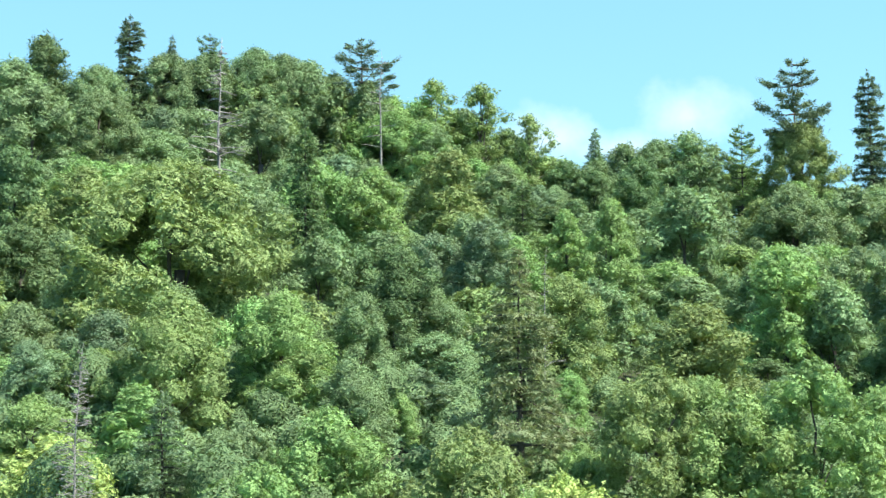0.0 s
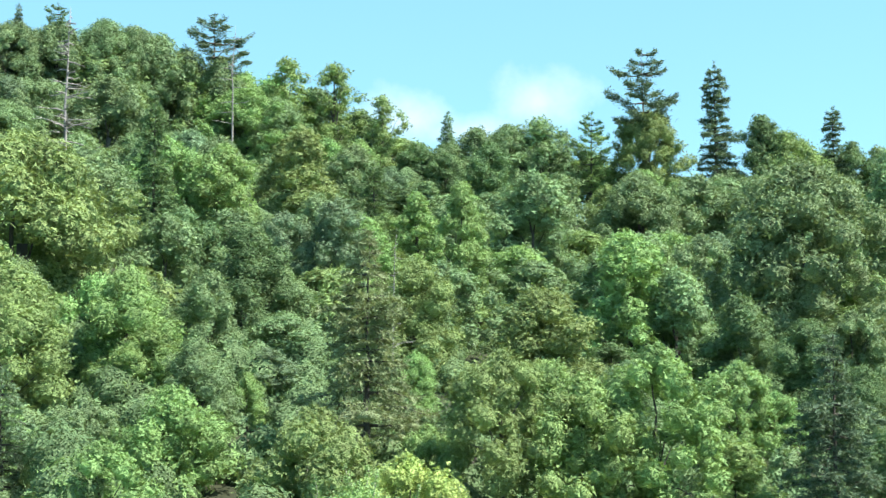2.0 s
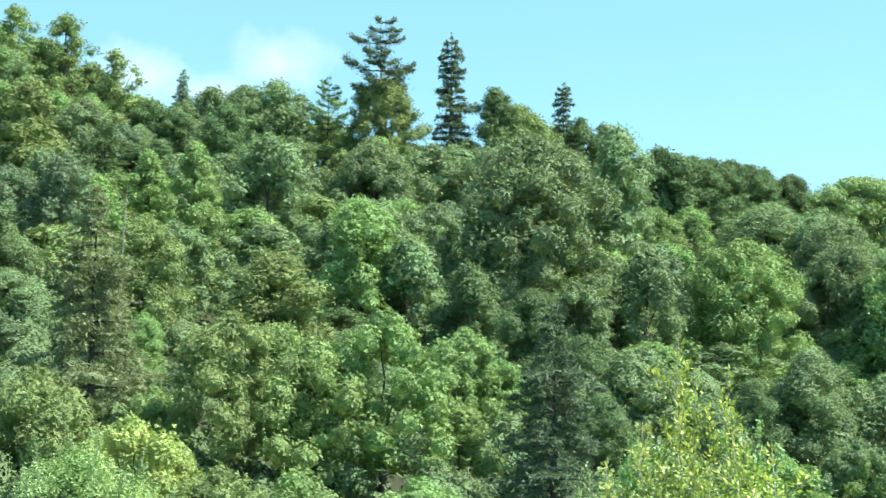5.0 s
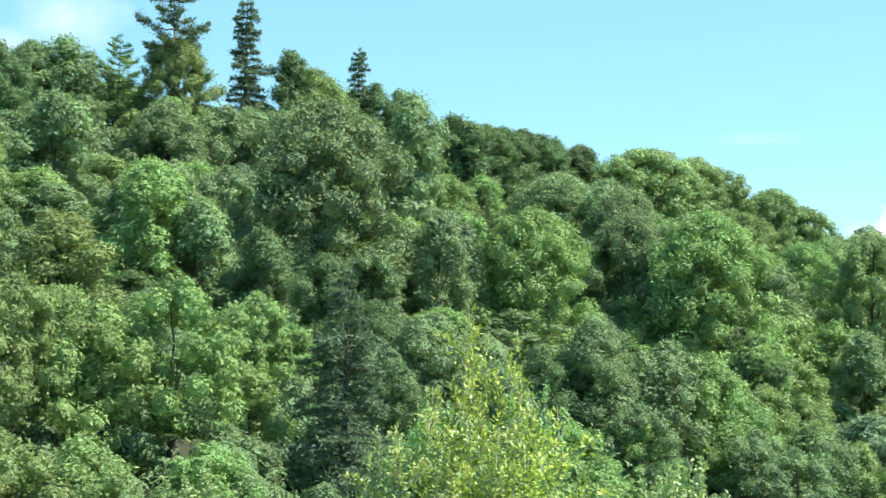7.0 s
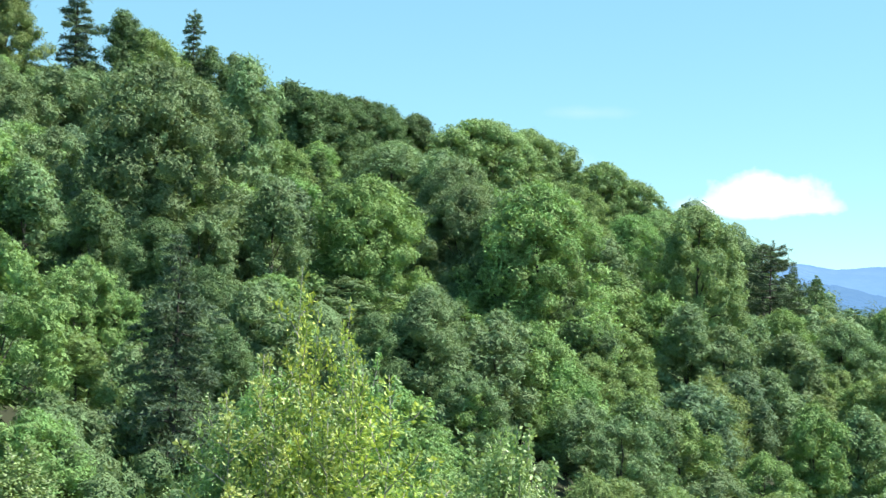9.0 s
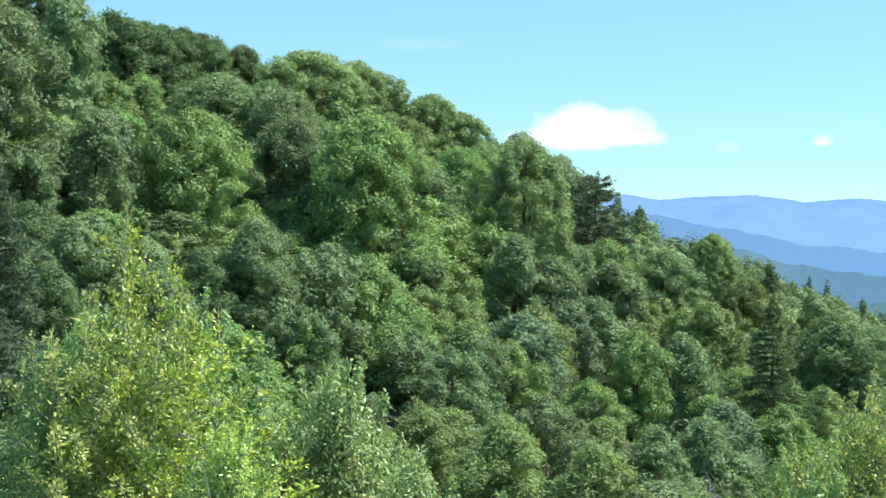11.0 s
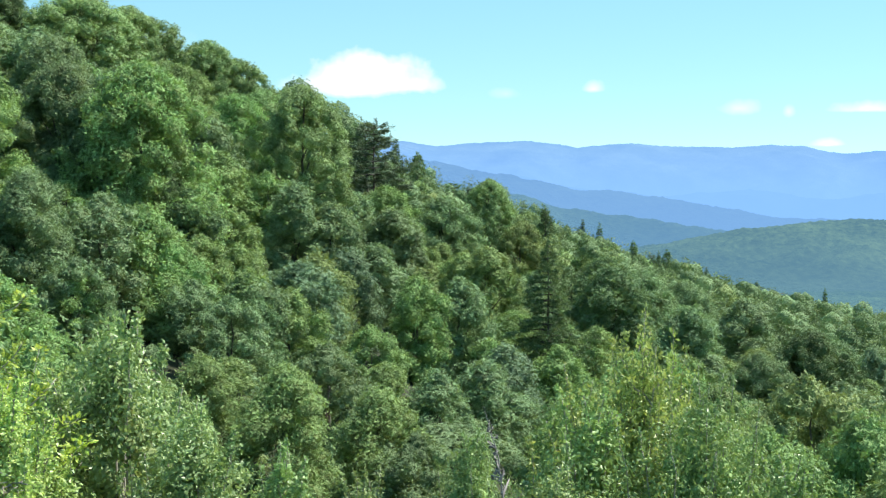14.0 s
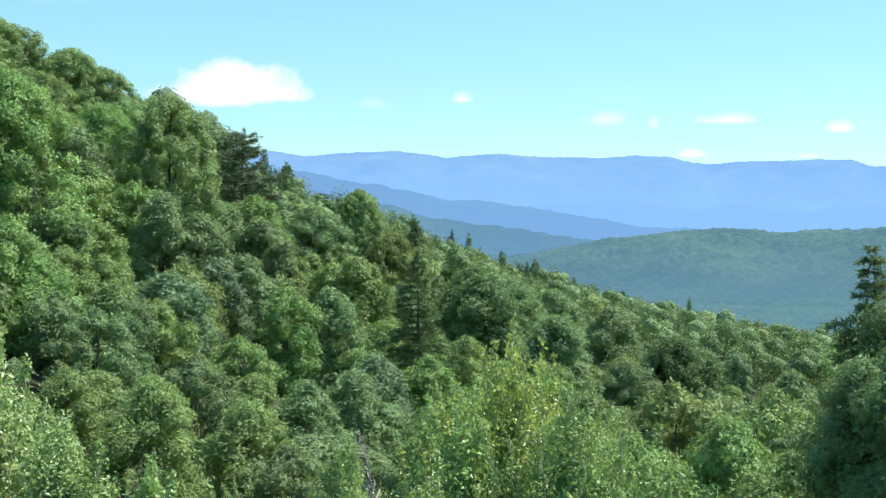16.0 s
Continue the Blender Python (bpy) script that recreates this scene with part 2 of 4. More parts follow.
def joined(pieces):
    verts, faces = [], []
    for v, f in pieces:
        n = len(verts)
        verts.extend(v)
        faces.extend(tuple(i + n for i in q) for q in f)
    return verts, faces


def bent(a, b, n, sag, wobble):
    """Points from a to b, bowed and unsteady."""
    a, b = np.array(a, float), np.array(b, float)
    out = []
    for i in range(n + 1):
        s = i / n
        p = a + (b - a) * s + np.array((0, 0, sag)) * 4 * s * (1 - s)
        if 0 < i < n:
            p = p + rng.normal(0, wobble, 3)
        out.append(tuple(p))
    return out


def unit(v):
    return v / np.maximum(np.linalg.norm(v, axis=1, keepdims=True), 1e-9)


def blades(at, along, length, width, quad=False, fold=0.0, facing=None):
    """Leaves at points, pointing along directions: pointed triangles, or folded rhombs. facing: the way their faces look, else any."""
    n = len(at)
    if facing is None:
        facing = unit(rng.normal(size=(n, 3)))
    side = unit(np.cross(along, facing))
    length, width = np.broadcast_to(length, n)[:, None], np.broadcast_to(width, n)[:, None]
    tip = at + along * length
    mid = at + along * length * 0.45
    if not quad:
        v = np.stack([at + side * width * 0.5, at - side * width * 0.5 + along * length * 0.15, tip], 1)
        return v.reshape(-1, 3), np.arange(3 * n).reshape(n, 3)
    lift = np.cross(along, side) * width * fold
    v = np.stack([at, mid + side * width * 0.5 + lift, tip, mid - side * width * 0.5 + lift], 1)
    return v.reshape(-1, 3), np.arange(4 * n).reshape(n, 4)


def on_ball(n, up=0.0):
    d = unit(rng.normal(size=(n, 3)))
    d[:, 2] += up
    return unit(d)


ICO = bmesh.new()
bmesh.ops.create_icosphere(ICO, subdivisions=1, radius=1.0)
ICO_V = np.array([v.co[:] for v in ICO.verts])
ICO_F = [tuple(v.index for v in f.verts) for f in ICO.faces]
ICO.free()


def lumps(centres, radii, squash=1.0):
    """Uneven rounded masses, for the inside of a crown."""
    pieces = []
    for c, r in zip(centres, radii):
        v = ICO_V * r * rng.uniform(0.75, 1.15, (len(ICO_V), 1)) * (1, 1, squash) + c
        pieces.append((list(v), ICO_F))
    return joined(pieces)


def clump_leaves(centres, radii, per, size, slim, up=0.35, quad=False, scatter=0.42, flat=1.0, fringe=0.0):
    """Leaf sprays over clumps, thicker above and outside. flat: how low a clump is for its width; fringe: the share of sprays that stand out of it."""
    at, along, big, face = [], [], [], []
    for c, r in zip(centres, radii):
        n = max(8, int(per * r * r))
        d = on_ball(n, up)
        stray = rng.uniform(size=(n, 1)) < fringe
        reach = np.where(stray, rng.uniform(0.95, 1.35, (n, 1)), rng.uniform(0.66, 1.08, (n, 1))) * r
        look_out = unit(d * 0.9 + (0, 0, 0.12 + (1 - flat)) + rng.normal(0, scatter, (n, 3)))
        run = unit(np.cross(look_out, rng.normal(size=(n, 3))))
        at.append(c + d * reach * (1, 1, flat))
        along.append(unit(run + d * np.where(stray, 1.2, 0.25)))
        face.append(look_out)
        big.append(rng.uniform(0.6, 1.35, n) * size)
    at, along, big, face = (np.concatenate(q) for q in (at, along, big, face))
    return blades(at - along * big[:, None] * 0.4, along, big, big * slim, quad, 0.15, face)


def crown_clumps(n, r, low, high, belly, top_sharp, gap=0.0, spread=(0.16, 0.3), skirt=0.8, deep=0.78, lobes=0.0):
    """Centres and sizes of the leafy clumps of a crown of radius r between two heights. deep: how far in the innermost of them sit."""
    centres, radii = [], []
    turn, twist = rng.uniform(0, 6.28, 2)
    for i in range(n):
        s = (i + rng.uniform(0, 1)) / n
        a = i * 2.39996 + rng.uniform(-0.7, 0.7)
        # the outline: widest at the belly, narrowing to the top
        if s < belly:
            w = skirt + (1 - skirt) * math.sin(0.5 * math.pi * s / belly)
        else:
            w = math.cos(0.5 * math.pi * (s - belly) / (1 - belly)) ** top_sharp
        # lobes, so that no side is like another
        w *= 0.92 + lobes * (math.sin(2 * a + turn) + 0.7 * math.sin(3 * a + twist + 5 * s))
        size = r * rng.uniform(*spread)
        out = max(0.0, w * r * rng.uniform(deep, 1.08) - size * 0.55)
        if rng.uniform() < 0.18:
            out *= 0.4
        if rng.uniform() < gap:
            continue
        centres.append((math.cos(a) * out, math.sin(a) * out, low + (high - low) * s - size * 0.55 * s))
        radii.append(size)
    centres.append((0, 0, high - r * 0.2))
    radii.append(r * 0.2)
    return np.array(centres), np.array(radii)


def woody(height, thick, centres, radii, limbs, lean=0.3):
    """Trunk with limbs that reach for the clumps."""
    top = (rng.normal(0, lean), rng.normal(0, lean), height * 0.88)
    spine = bent((0, 0, -0.6), top, 7, 0, 0.10)
    pieces = [tube(spine, [thick * (1 - 0.82 * i / 7) for i in range(8)], 8)]
    order = rng.permutation(len(centres))[:limbs]
    for i in order:
        c = centres[i]
        k = min(6, max(2, int(7 * max(0.2, (c[2] - 0.25 * height) / height))))
        pieces.append(tube(bent(spine[k], c, 4, 0.3, 0.08), [thick * q for q in (0.38, 0.28, 0.2, 0.13, 0.05)], 5))
    return joined(pieces)


KINDS = {}


def keep_kind(name, shapes, height, width, label, category="tree"):
    """Notes a kind of plant: parts (name, mesh), its grown size."""
    if category == "tree":
        thick = (0.017 if name in ("wpine", "spruce", "hemlock", "flat_pine", "broad_hemlock", "tier_spruce") else 0.022) * height
        bole = tube(bent((0, 0, 0), (0, 0, 10), 5, 0, 0.03), [thick * q for q in (1.7, 1.35, 1.2, 1.1, 1.03, 0.9)], 8)
        shapes.insert(0, ("trunk", mesh_of("trunk", *bole, BARK, True)))
    KINDS.setdefault(name, []).append((shapes, height, width, label, category))


def broadleaf(name, label, n, r, height, low, belly, sharp, per, size, slim, gap=0.0, core=0.82, bark=BARK, spread=(0.18, 0.36), limbs=10, scatter=0.42, flat=0.84, deep=0.68, fringe=0.1, lobes=0.15):
    c, q = crown_clumps(n, r, low, height, belly, sharp, gap, spread, deep=deep, lobes=lobes)
    shapes = [("upper_trunk", mesh_of("upper_trunk", *woody(height, 0.018 * height, c, q, limbs), bark, True))]
    lv, lf = clump_leaves(c, q, per, size, slim, 0.4, scatter=scatter, flat=flat, fringe=fringe)
    shapes.append(("crown", mesh_of("crown", lv, lf.tolist(), SPRAY["mid"])))
    if core:
        shapes.append(("inner_foliage", mesh_of("inner_foliage", *lumps(c * (0.94, 0.94, 0.98), q * core, 0.8), SPRAY["mid"], True)))
    keep_kind(name, shapes, height, 2 * r, label)


for i in range(3):
    broadleaf("round", "rounded broadleaf tree", 50, 4.2, 11.0, 0.0, 0.4, 0.5, 270, 0.275, 0.7)
    broadleaf("round_far", "rounded broadleaf tree", 48, 4.2, 11.0, 0.0, 0.4, 0.46, 140, 0.39, 0.72)
for i in range(2):
    broadleaf("big", "large spreading broadleaf tree", 150, 6.0, 12.0, 0.0, 0.4, 0.46, 175, 0.3, 0.7, spread=(0.11, 0.24), limbs=16)
for i in range(2):
    broadleaf("dome", "smooth dome-crowned broadleaf tree", 190, 6.0, 13.0, 0.3, 0.4, 0.42, 190, 0.3, 0.7, spread=(0.1, 0.17), limbs=10, deep=0.86, scatter=0.34, fringe=0.04)
for i in range(2):
    broadleaf("tall", "tall narrow broadleaf tree", 44, 3.3, 12.0, 0.3, 0.35, 0.65, 150, 0.38, 0.72, spread=(0.2, 0.4))
for i in range(2):
    broadleaf("open", "loose open-crowned broadleaf tree", 80, 3.9, 12.0, 0.6, 0.5, 0.55, 130, 0.36, 0.66, gap=0.12, core=0.6, spread=(0.12, 0.27), limbs=20, flat=0.7, deep=0.55, fringe=0.22)
for i in range(2):
    broadleaf("shrub", "dense many-stemmed shrub", 52, 3.6, 7.0, 0.2, 0.35, 0.5, 200, 0.28, 0.7, spread=(0.15, 0.3), limbs=12, deep=0.7)


def needle_tree(name, label, height, width, whorls, first, shape, droop, tuft, per, size, bare=0.0, lumpy=0.3, mid_core=0.25, tier=0.1, inner=0.15):
    """A conifer: straight trunk, whorls of branches, tufts of needles along each."""
    pieces = [tube(bent((0, 0, -0.6), (rng.normal(0, 0.12), rng.normal(0, 0.12), height), 9, 0, 0.03), [0.017 * height * (1 - 0.93 * i / 9) for i in range(10)], 7)]
    at, along, cores, core_r = [], [], [], []
    for w in range(whorls):
        s = w / (whorls - 1)
        z = first * height + (height * 0.985 - first * height) * s
        reach = 0.5 * width * shape(s) * rng.uniform(1 - tier, 1)
        count = int(rng.integers(4, 7))
        turn = rng.uniform(0, 6.3)
        for b in range(count):
            a = turn + 6.283 * b / count + rng.uniform(-0.35, 0.35)
            long = reach * rng.uniform(1 - lumpy, 1 + lumpy)
            if rng.uniform() < bare:
                continue
            end = np.array((math.cos(a) * long, math.sin(a) * long, z + droop * long + rng.uniform(-0.12, 0.12)))
            pts = np.array(bent((0, 0, z), end, 4, -0.10 * long * (1 if droop > 0 else -0.5), 0.04))
            if long > 0.5:
                pieces.append(tube(pts, [0.05 + 0.02 * long, 0.05, 0.035, 0.025, 0.012], 4))
            n = max(6, int(per * long))
            q = rng.uniform(inner, 1.0, n) ** 0.75
            base = np.stack([np.interp(q, np.linspace(0, 1, 5), pts[:, k]) for k in range(3)], 1)
            side = np.array((-math.sin(a), math.cos(a), 0))
            fan = rng.normal(0, 1, (n, 1)) * tuft * (1.15 - q[:, None] * 0.6) * long
            at.append(base + side * fan + (0, 0, 1) * rng.normal(0.03, 0.05 * (1 + long * 0.3), (n, 1)))
            out = (end / max(long, 0.1)) * (1, 1, 0)
            along.append(unit(out * 0.5 + side * np.sign(fan) * 0.45 + rng.normal(0, 0.45, (n, 3)) + (0, 0, 0.25 if droop >= 0 else -0.1)))
            if long > 0.8:
                cores.append(base[n // 2])
                core_r.append(long * mid_core)
    at, along = np.concatenate(at), np.concatenate(along)
    big = rng.uniform(0.6, 1.3, len(at)) * size
    lv, lf = blades(at, along, big, big * 0.42, facing=unit(rng.normal(0, 0.6, (len(at), 3)) + (0, 0, 0.8)))
    shapes = [("upper_trunk", mesh_of("upper_trunk", *joined(pieces), BARK, True)), ("crown", mesh_of("crown", lv, lf.tolist(), SPRAY["pine"]))]
    if cores and mid_core:
        shapes.append(("inner_foliage", mesh_of("inner_foliage", *lumps(np.array(cores), np.array(core_r), 0.35), SPRAY["pine"], True)))
    keep_kind(name, shapes, height, width, label)


for i in range(3):
    needle_tree("wpine", "tall pine with tiered spreading boughs", 14.0, 6.4, 15, 0.26, lambda s: (0.8 + 0.3 * math.sin(3.1 * s)) * (1 - s ** 5) ** 0.8 + 0.08, 0.32, 0.2, 56, 0.34, bare=0.18, lumpy=0.4, tier=0.5, inner=0.25, mid_core=0.24)
for i in range(2):
    needle_tree("spruce", "narrow dark spire-shaped conifer", 12.0, 4.4, 22, 0.14, lambda s: (1 - s) ** 0.8 + 0.03, -0.12, 0.17, 44, 0.46, bare=0.05, lumpy=0.25)
for i in range(2):
    needle_tree("hemlock", "feathery conifer with drooping boughs", 12.0, 6.0, 20, 0.12, lambda s: (1 - s) ** 0.6 * (0.85 + 0.25 * math.sin(9 * s)) + 0.05, -0.2, 0.22, 42, 0.5, bare=0.08, lumpy=0.35)
for i in range(2):
    needle_tree("flat_pine", "old pine with flat layered boughs", 7.5, 8.0, 9, 0.16, lambda s: (0.62 + 1.9 * s if s < 0.2 else 1.06 - 0.78 * s) + 0.1 * math.sin(19 * s), 0.2, 0.16, 84, 0.32, bare=0.12, lumpy=0.45, tier=0.35, inner=0.3, mid_core=0.2)
    needle_tree("tier_spruce", "blunt-topped dark conifer with layered boughs", 12.0, 4.6, 21, 0.08, lambda s: (1 - s) ** 0.42 * (0.86 + 0.12 * math.sin(16 * s)), -0.06, 0.2, 84, 0.34, bare=0.06, lumpy=0.35, mid_core=0.3)
    needle_tree("broad_hemlock", "broad feathery conifer with drooping boughs", 10.0, 7.6, 20, 0.06, lambda s: (1 - s) ** 0.75 * (0.85 + 0.2 * math.sin(13 * s)) + 0.05, -0.14, 0.2, 62, 0.36, bare=0.05, lumpy=0.35, mid_core=0.16)



def shoot_bush(name, label, height, width, clumps, per, shoots, size, slim, rise=1.0, core=0.6, stem_r=0.018, outline=(0.3, 0.6), lump=(0.15, 0.26)):
    """A tall bush close by: stems from one root, leafy masses of single leaves, upright shoots standing out of them."""
    stems, at, along = [[] for i in range(9)], [], []
    c, q = crown_clumps(clumps, width * 0.5, 0.12 * height, height * 0.9, *outline, 0.0, lump)
    for i in range(shoots):
        k = int(rng.integers(len(c)))
        start = c[k] * (0.9, 0.9, 1)
        a = math.atan2(start[1], start[0])
        long = rise * rng.uniform(0.4, 1.0)
        end = start + np.array((math.cos(a) * 0.25 * long, math.sin(a) * 0.25 * long, q[k] + long * 0.7))
        end[2] = min(end[2], height * rng.uniform(0.93, 1.0))
        root = np.array((math.cos(a) * 0.12, math.sin(a) * 0.12, -0.3))
        pts = np.array(bent(root, start, 3, 0.1, 0.06) + bent(start, end, 3, 0.0, 0.03)[1:])
        stems[int((a + math.pi) / 6.3 * 9) % 9].append(tube(pts, [stem_r * (1 - 0.14 * j) for j in range(6)] + [0.004], 4))
        n = int(150 * long * 0.09 / size)
        f = rng.uniform(0.45, 1.0, n)
        base = np.stack([np.interp(f, np.linspace(1 - (len(pts) - 1) / 6, 1, len(pts)), pts[:, j]) for j in range(3)], 1)
        thick = (1.12 - f[:, None]) * 0.26 * rise
        at.append(base + rng.normal(0, 1, (n, 3)) * thick * (0.6, 0.6, 0.4))
        along.append(unit(rng.normal(0, 0.8, (n, 3)) + (0, 0, 0.45)))
    at, along = np.concatenate(at), np.concatenate(along)
    big = rng.uniform(0.55, 1.3, len(at)) * size
    av, af = blades(at, along, big, big * slim, True, 0.2)
    bv, bf = clump_leaves(c, q, per, size, slim, 0.3, True, 0.7)
    lv, lf = np.concatenate([av, bv]), np.concatenate([af, bf + len(av)])
    shapes = [("stem", mesh_of("stem", *joined(p), PALE_BARK, True)) for p in stems if p]
    shapes.append(("foliage", mesh_of("foliage", lv, lf.tolist(), LEAF["willow"])))
    shapes.append(("inner_foliage", mesh_of("inner_foliage", *lumps(c * (0.85, 0.85, 0.92), q * core), SPRAY["willow"], True)))
    keep_kind(name, shapes, height, width, label, "bush")


for i in range(3):
    shoot_bush("bush", "tall leafy bush with upright shoots", 5.0, 3.0, 60, 1500, 44, 0.066, 0.55, 0.8)
shoot_bush("broad_bush", "broad leafy bush with upright shoots", 5.5, 5.0, 120, 1500, 70, 0.058, 0.55, 0.8, lump=(0.1, 0.18))
def leafy_sapling(height, width, stems, boughs):
    """A young tree close by: a few slim upright stems, rising side shoots that shorten to the tip, and tufts of single leaves along them."""
    wood, at, along = [], [], []
    for k in range(stems):
        a = 6.283 * k / stems + rng.uniform(0, 1)
        lean = 0.0 if k == 0 else rng.uniform(0.12, 0.24) * width
        high = height * (1.0 if k == 0 else rng.uniform(0.72, 0.93))
        tip = (math.cos(a) * lean, math.sin(a) * lean, high)
        spine = np.array(bent((0.04 * math.cos(a), 0.04 * math.sin(a), -0.3), tip, 8, 0, 0.05))
        wood.append(tube(spine, [0.02 * (1 - 0.1 * i) for i in range(9)], 5))
        runs = [(spine[5], spine[8], 0.34)]
        for j in range(boughs):
            s = 0.2 + 0.72 * (j + rng.uniform(0, 1)) / boughs
            p = np.array([np.interp(s, np.linspace(0, 1, 9), spine[:, q]) for q in range(3)])
            b = j * 2.4 + rng.uniform(-0.5, 0.5)
            long = 0.62 * width * (1.04 - s) ** 0.8 * rng.uniform(0.6, 1.15)
            end = p + np.array((math.cos(b) * long, math.sin(b) * long, long * rng.uniform(0.7, 1.25)))
            end[2] = min(end[2], high * 0.97)
            wood.append(tube(bent(p, end, 3, -0.06 * long, 0.03), [0.014, 0.011, 0.008, 0.004], 4))
            runs.append((p + (end - p) * 0.3, end, 0.17))
        for p, end, gap in runs:
            span = np.linalg.norm(end - p)
            for q in np.arange(0, span + 0.01, gap * 0.6):
                n = int(rng.integers(11, 20))
                c = p + (end - p) * q / span
                d = on_ball(n, 0.35)
                at.append(c + d * rng.uniform(0.02, 0.11, (n, 1)))
                along.append(unit(d + (0, 0, 0.15)))
    at, along = np.concatenate(at), np.concatenate(along)
    big = rng.uniform(0.6, 1.25, len(at)) * 0.09
    lv, lf = blades(at, along, big, big * 0.56, True, 0.2, unit(rng.normal(0, 0.6, (len(at), 3)) + (0, 0, 0.6)))
    shapes = [("stem", mesh_of("stem", *w, PALE_BARK, True)) for w in wood]
    shapes.append(("foliage", mesh_of("foliage", lv, lf.tolist(), LEAF["yellow"])))
    keep_kind("sapling", shapes, height, width, "young tree with pale upright stems", "young tree")


for i in range(2):
    leafy_sapling(7.0, 3.0, 3, 19)


# ---- ground ----
def make_ground():
    rings = [0, 2, 4, 6, 9, 13, 18, 24, 31, 38, 45, 53, 61, 70, 80, 90, 101, 113, 126, 140, 154, 168, 184, 202, 225, 255, 290, 330, 380, 440, 510, 590, 690, 800, 950, 1150, 1400, 1800, 2500, 3500, 4800]
    turns = 240
    verts, faces = [(0, 0, 0)], []
    for r in rings[1:]:
        for k in range(turns):
            a = 2 * math.pi * k / turns
            x, y = r * math.sin(a), r * math.cos(a)
            verts.append((x, y, ground(x, y)))
    for k in range(turns):
        faces.append((0, 1 + (k + 1) % turns, 1 + k))
    for i in range(len(rings) - 2):
        for k in range(turns):
            a, b = 1 + i * turns + k, 1 + i * turns + (k + 1) % turns
            faces.append((a, b, b + turns, a + turns))
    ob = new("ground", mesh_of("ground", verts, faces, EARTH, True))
    return tagged(ob, "dark leaf-littered forest floor sloping into a valley", "ground", kind="structure")


make_ground()

# ---- trees on the slope ----
DEAD_AT = ((-16.53, 110.77), (-5.95, 147.88))
TONE = {"grey": "dull grey-green", "pale": "light soft-green", "fresh": "bright yellow-green", "mid": "mid-green", "mint": "soft mint-green", "olive": "dull olive-green", "willow": "pale silvery-green",
        "blue": "cool blue-green", "deep": "deep dark-green", "pine": "dark needle-green", "yellow": "golden-yellow", "yellowish": "yellowish light-green"}
taken, shown, first_of, planted = [], [], {}, {}


def plant(kind, x, y, top, width, tone, clear=None):
    """One plant on the ground at x, y, as high as top and as wide as width: the crown keeps its shape, the trunk below it is as long as need be. clear: how high, in degrees from the overlook, other plants may stand before it."""
    base, r = ground(x, y), math.hypot(x, y)
    if kind == "round" and r > 82:
        kind = "round_far"
    forms = KINDS[kind]
    k = planted.get(kind, 0)
    planted[kind] = k + 1
    pick = (k * 7 + k // 5) % len(forms)
    shapes, height, wide, label, category = forms[pick]
    high, across = top - base, width / wide
    tall = min(high / height, across * (1.3 if kind in ("wpine", "spruce", "hemlock", "bush", "broad_bush") else 1.5 if kind == "sapling" else 1.12))
    if category == "tree":
        tall = min(max(tall, across * 0.95), high / (0.72 * height))
    lift = high - tall * height
    spot = "near the overlook" if r < 36 else "on the lower slope" if r < 80 else "on the wooded hillside" if r < 135 else "along the crest"
    name = {"round": "broadleaf_tree", "round_far": "broadleaf_tree", "dome": "broadleaf_tree", "big": "broadleaf_tree", "flat_pine": "pine_tree", "broad_hemlock": "hemlock_tree", "tier_spruce": "spruce_tree", "tall": "broadleaf_tree", "open": "broadleaf_tree", "wpine": "pine_tree", "spruce": "spruce_tree", "hemlock": "hemlock_tree", "sapling": "young_tree", "broad_bush": "bush"}.get(kind, kind)
    key = (kind, pick)
    m = pose(x, y, base, 0, 0, (k * 137.5) % 360)
    if key not in first_of:
        root = new(name)
        for part_name, me in shapes:
            new(part_name, me).parent = root
        first_of[key] = root
        root.matrix_basis = m
    else:
        root = copy_thing(first_of[key], m)
    for ob in root.children:
        if ob.name.split(".")[0] == "trunk":
            ob.scale = (across, across, (max(lift, 0) + 0.3 * tall * height + 0.5) / 10)
            ob.location = (0, 0, -0.5)
        elif ob.name.split(".")[0] == "stem":
            ob.scale = (across, across, high / height)
        else:
            ob.scale = (across, across, tall)
            ob.location = (0, 0, lift)
        if ob.name.startswith(("crown", "foliage", "inner_foliage")):
            ob.material_slots[0].link = "OBJECT"
            ob.material_slots[0].material = (LEAF if ob.name.startswith("foliage") else COARSE if r > 235 else SPRAY if r > 70 else FINE)[tone]
    tagged(root, TONE[tone] + " " + label + " " + spot, category, "trees of the hillside" if category == "tree" else "bushes below the overlook")
    taken.append((x, y, width * 0.5))
    if clear is not None:
        shown.append((math.degrees(math.atan2(x, y)), math.degrees(width * 0.42 / r), r, clear))
    return root


plant("round", -37.10, 128.76, 34.50, 8.06, "mid", 10.83)
plant("round", -39.00, 146.25, 41.29, 7.73, "deep", 12.12)
plant("tier_spruce", -31.22, 149.16, 44.11, 5.72, "pine", 12.65)
plant("spruce", -27.24, 150.47, 42.30, 3.24, "pine", 13.33)
plant("wpine", -23.58, 151.76, 42.85, 3.63, "deep", 13.37)
plant("big", -27.50, 150.39, 40.39, 9.21, "mid", 12.07)
plant("big", -19.21, 153.23, 41.52, 9.32, "mid", 12.14)
plant("round", -13.77, 154.85, 40.54, 8.28, "mid", 12.16)
plant("wpine", -8.20, 156.28, 43.30, 6.62, "pine", 12.17)
plant("open", -0.57, 157.90, 39.19, 8.75, "fresh", 11.20)
plant("open", 4.38, 157.94, 38.66, 7.66, "fresh", 10.75)
plant("open", 9.44, 157.72, 35.29, 6.10, "willow", 9.97)
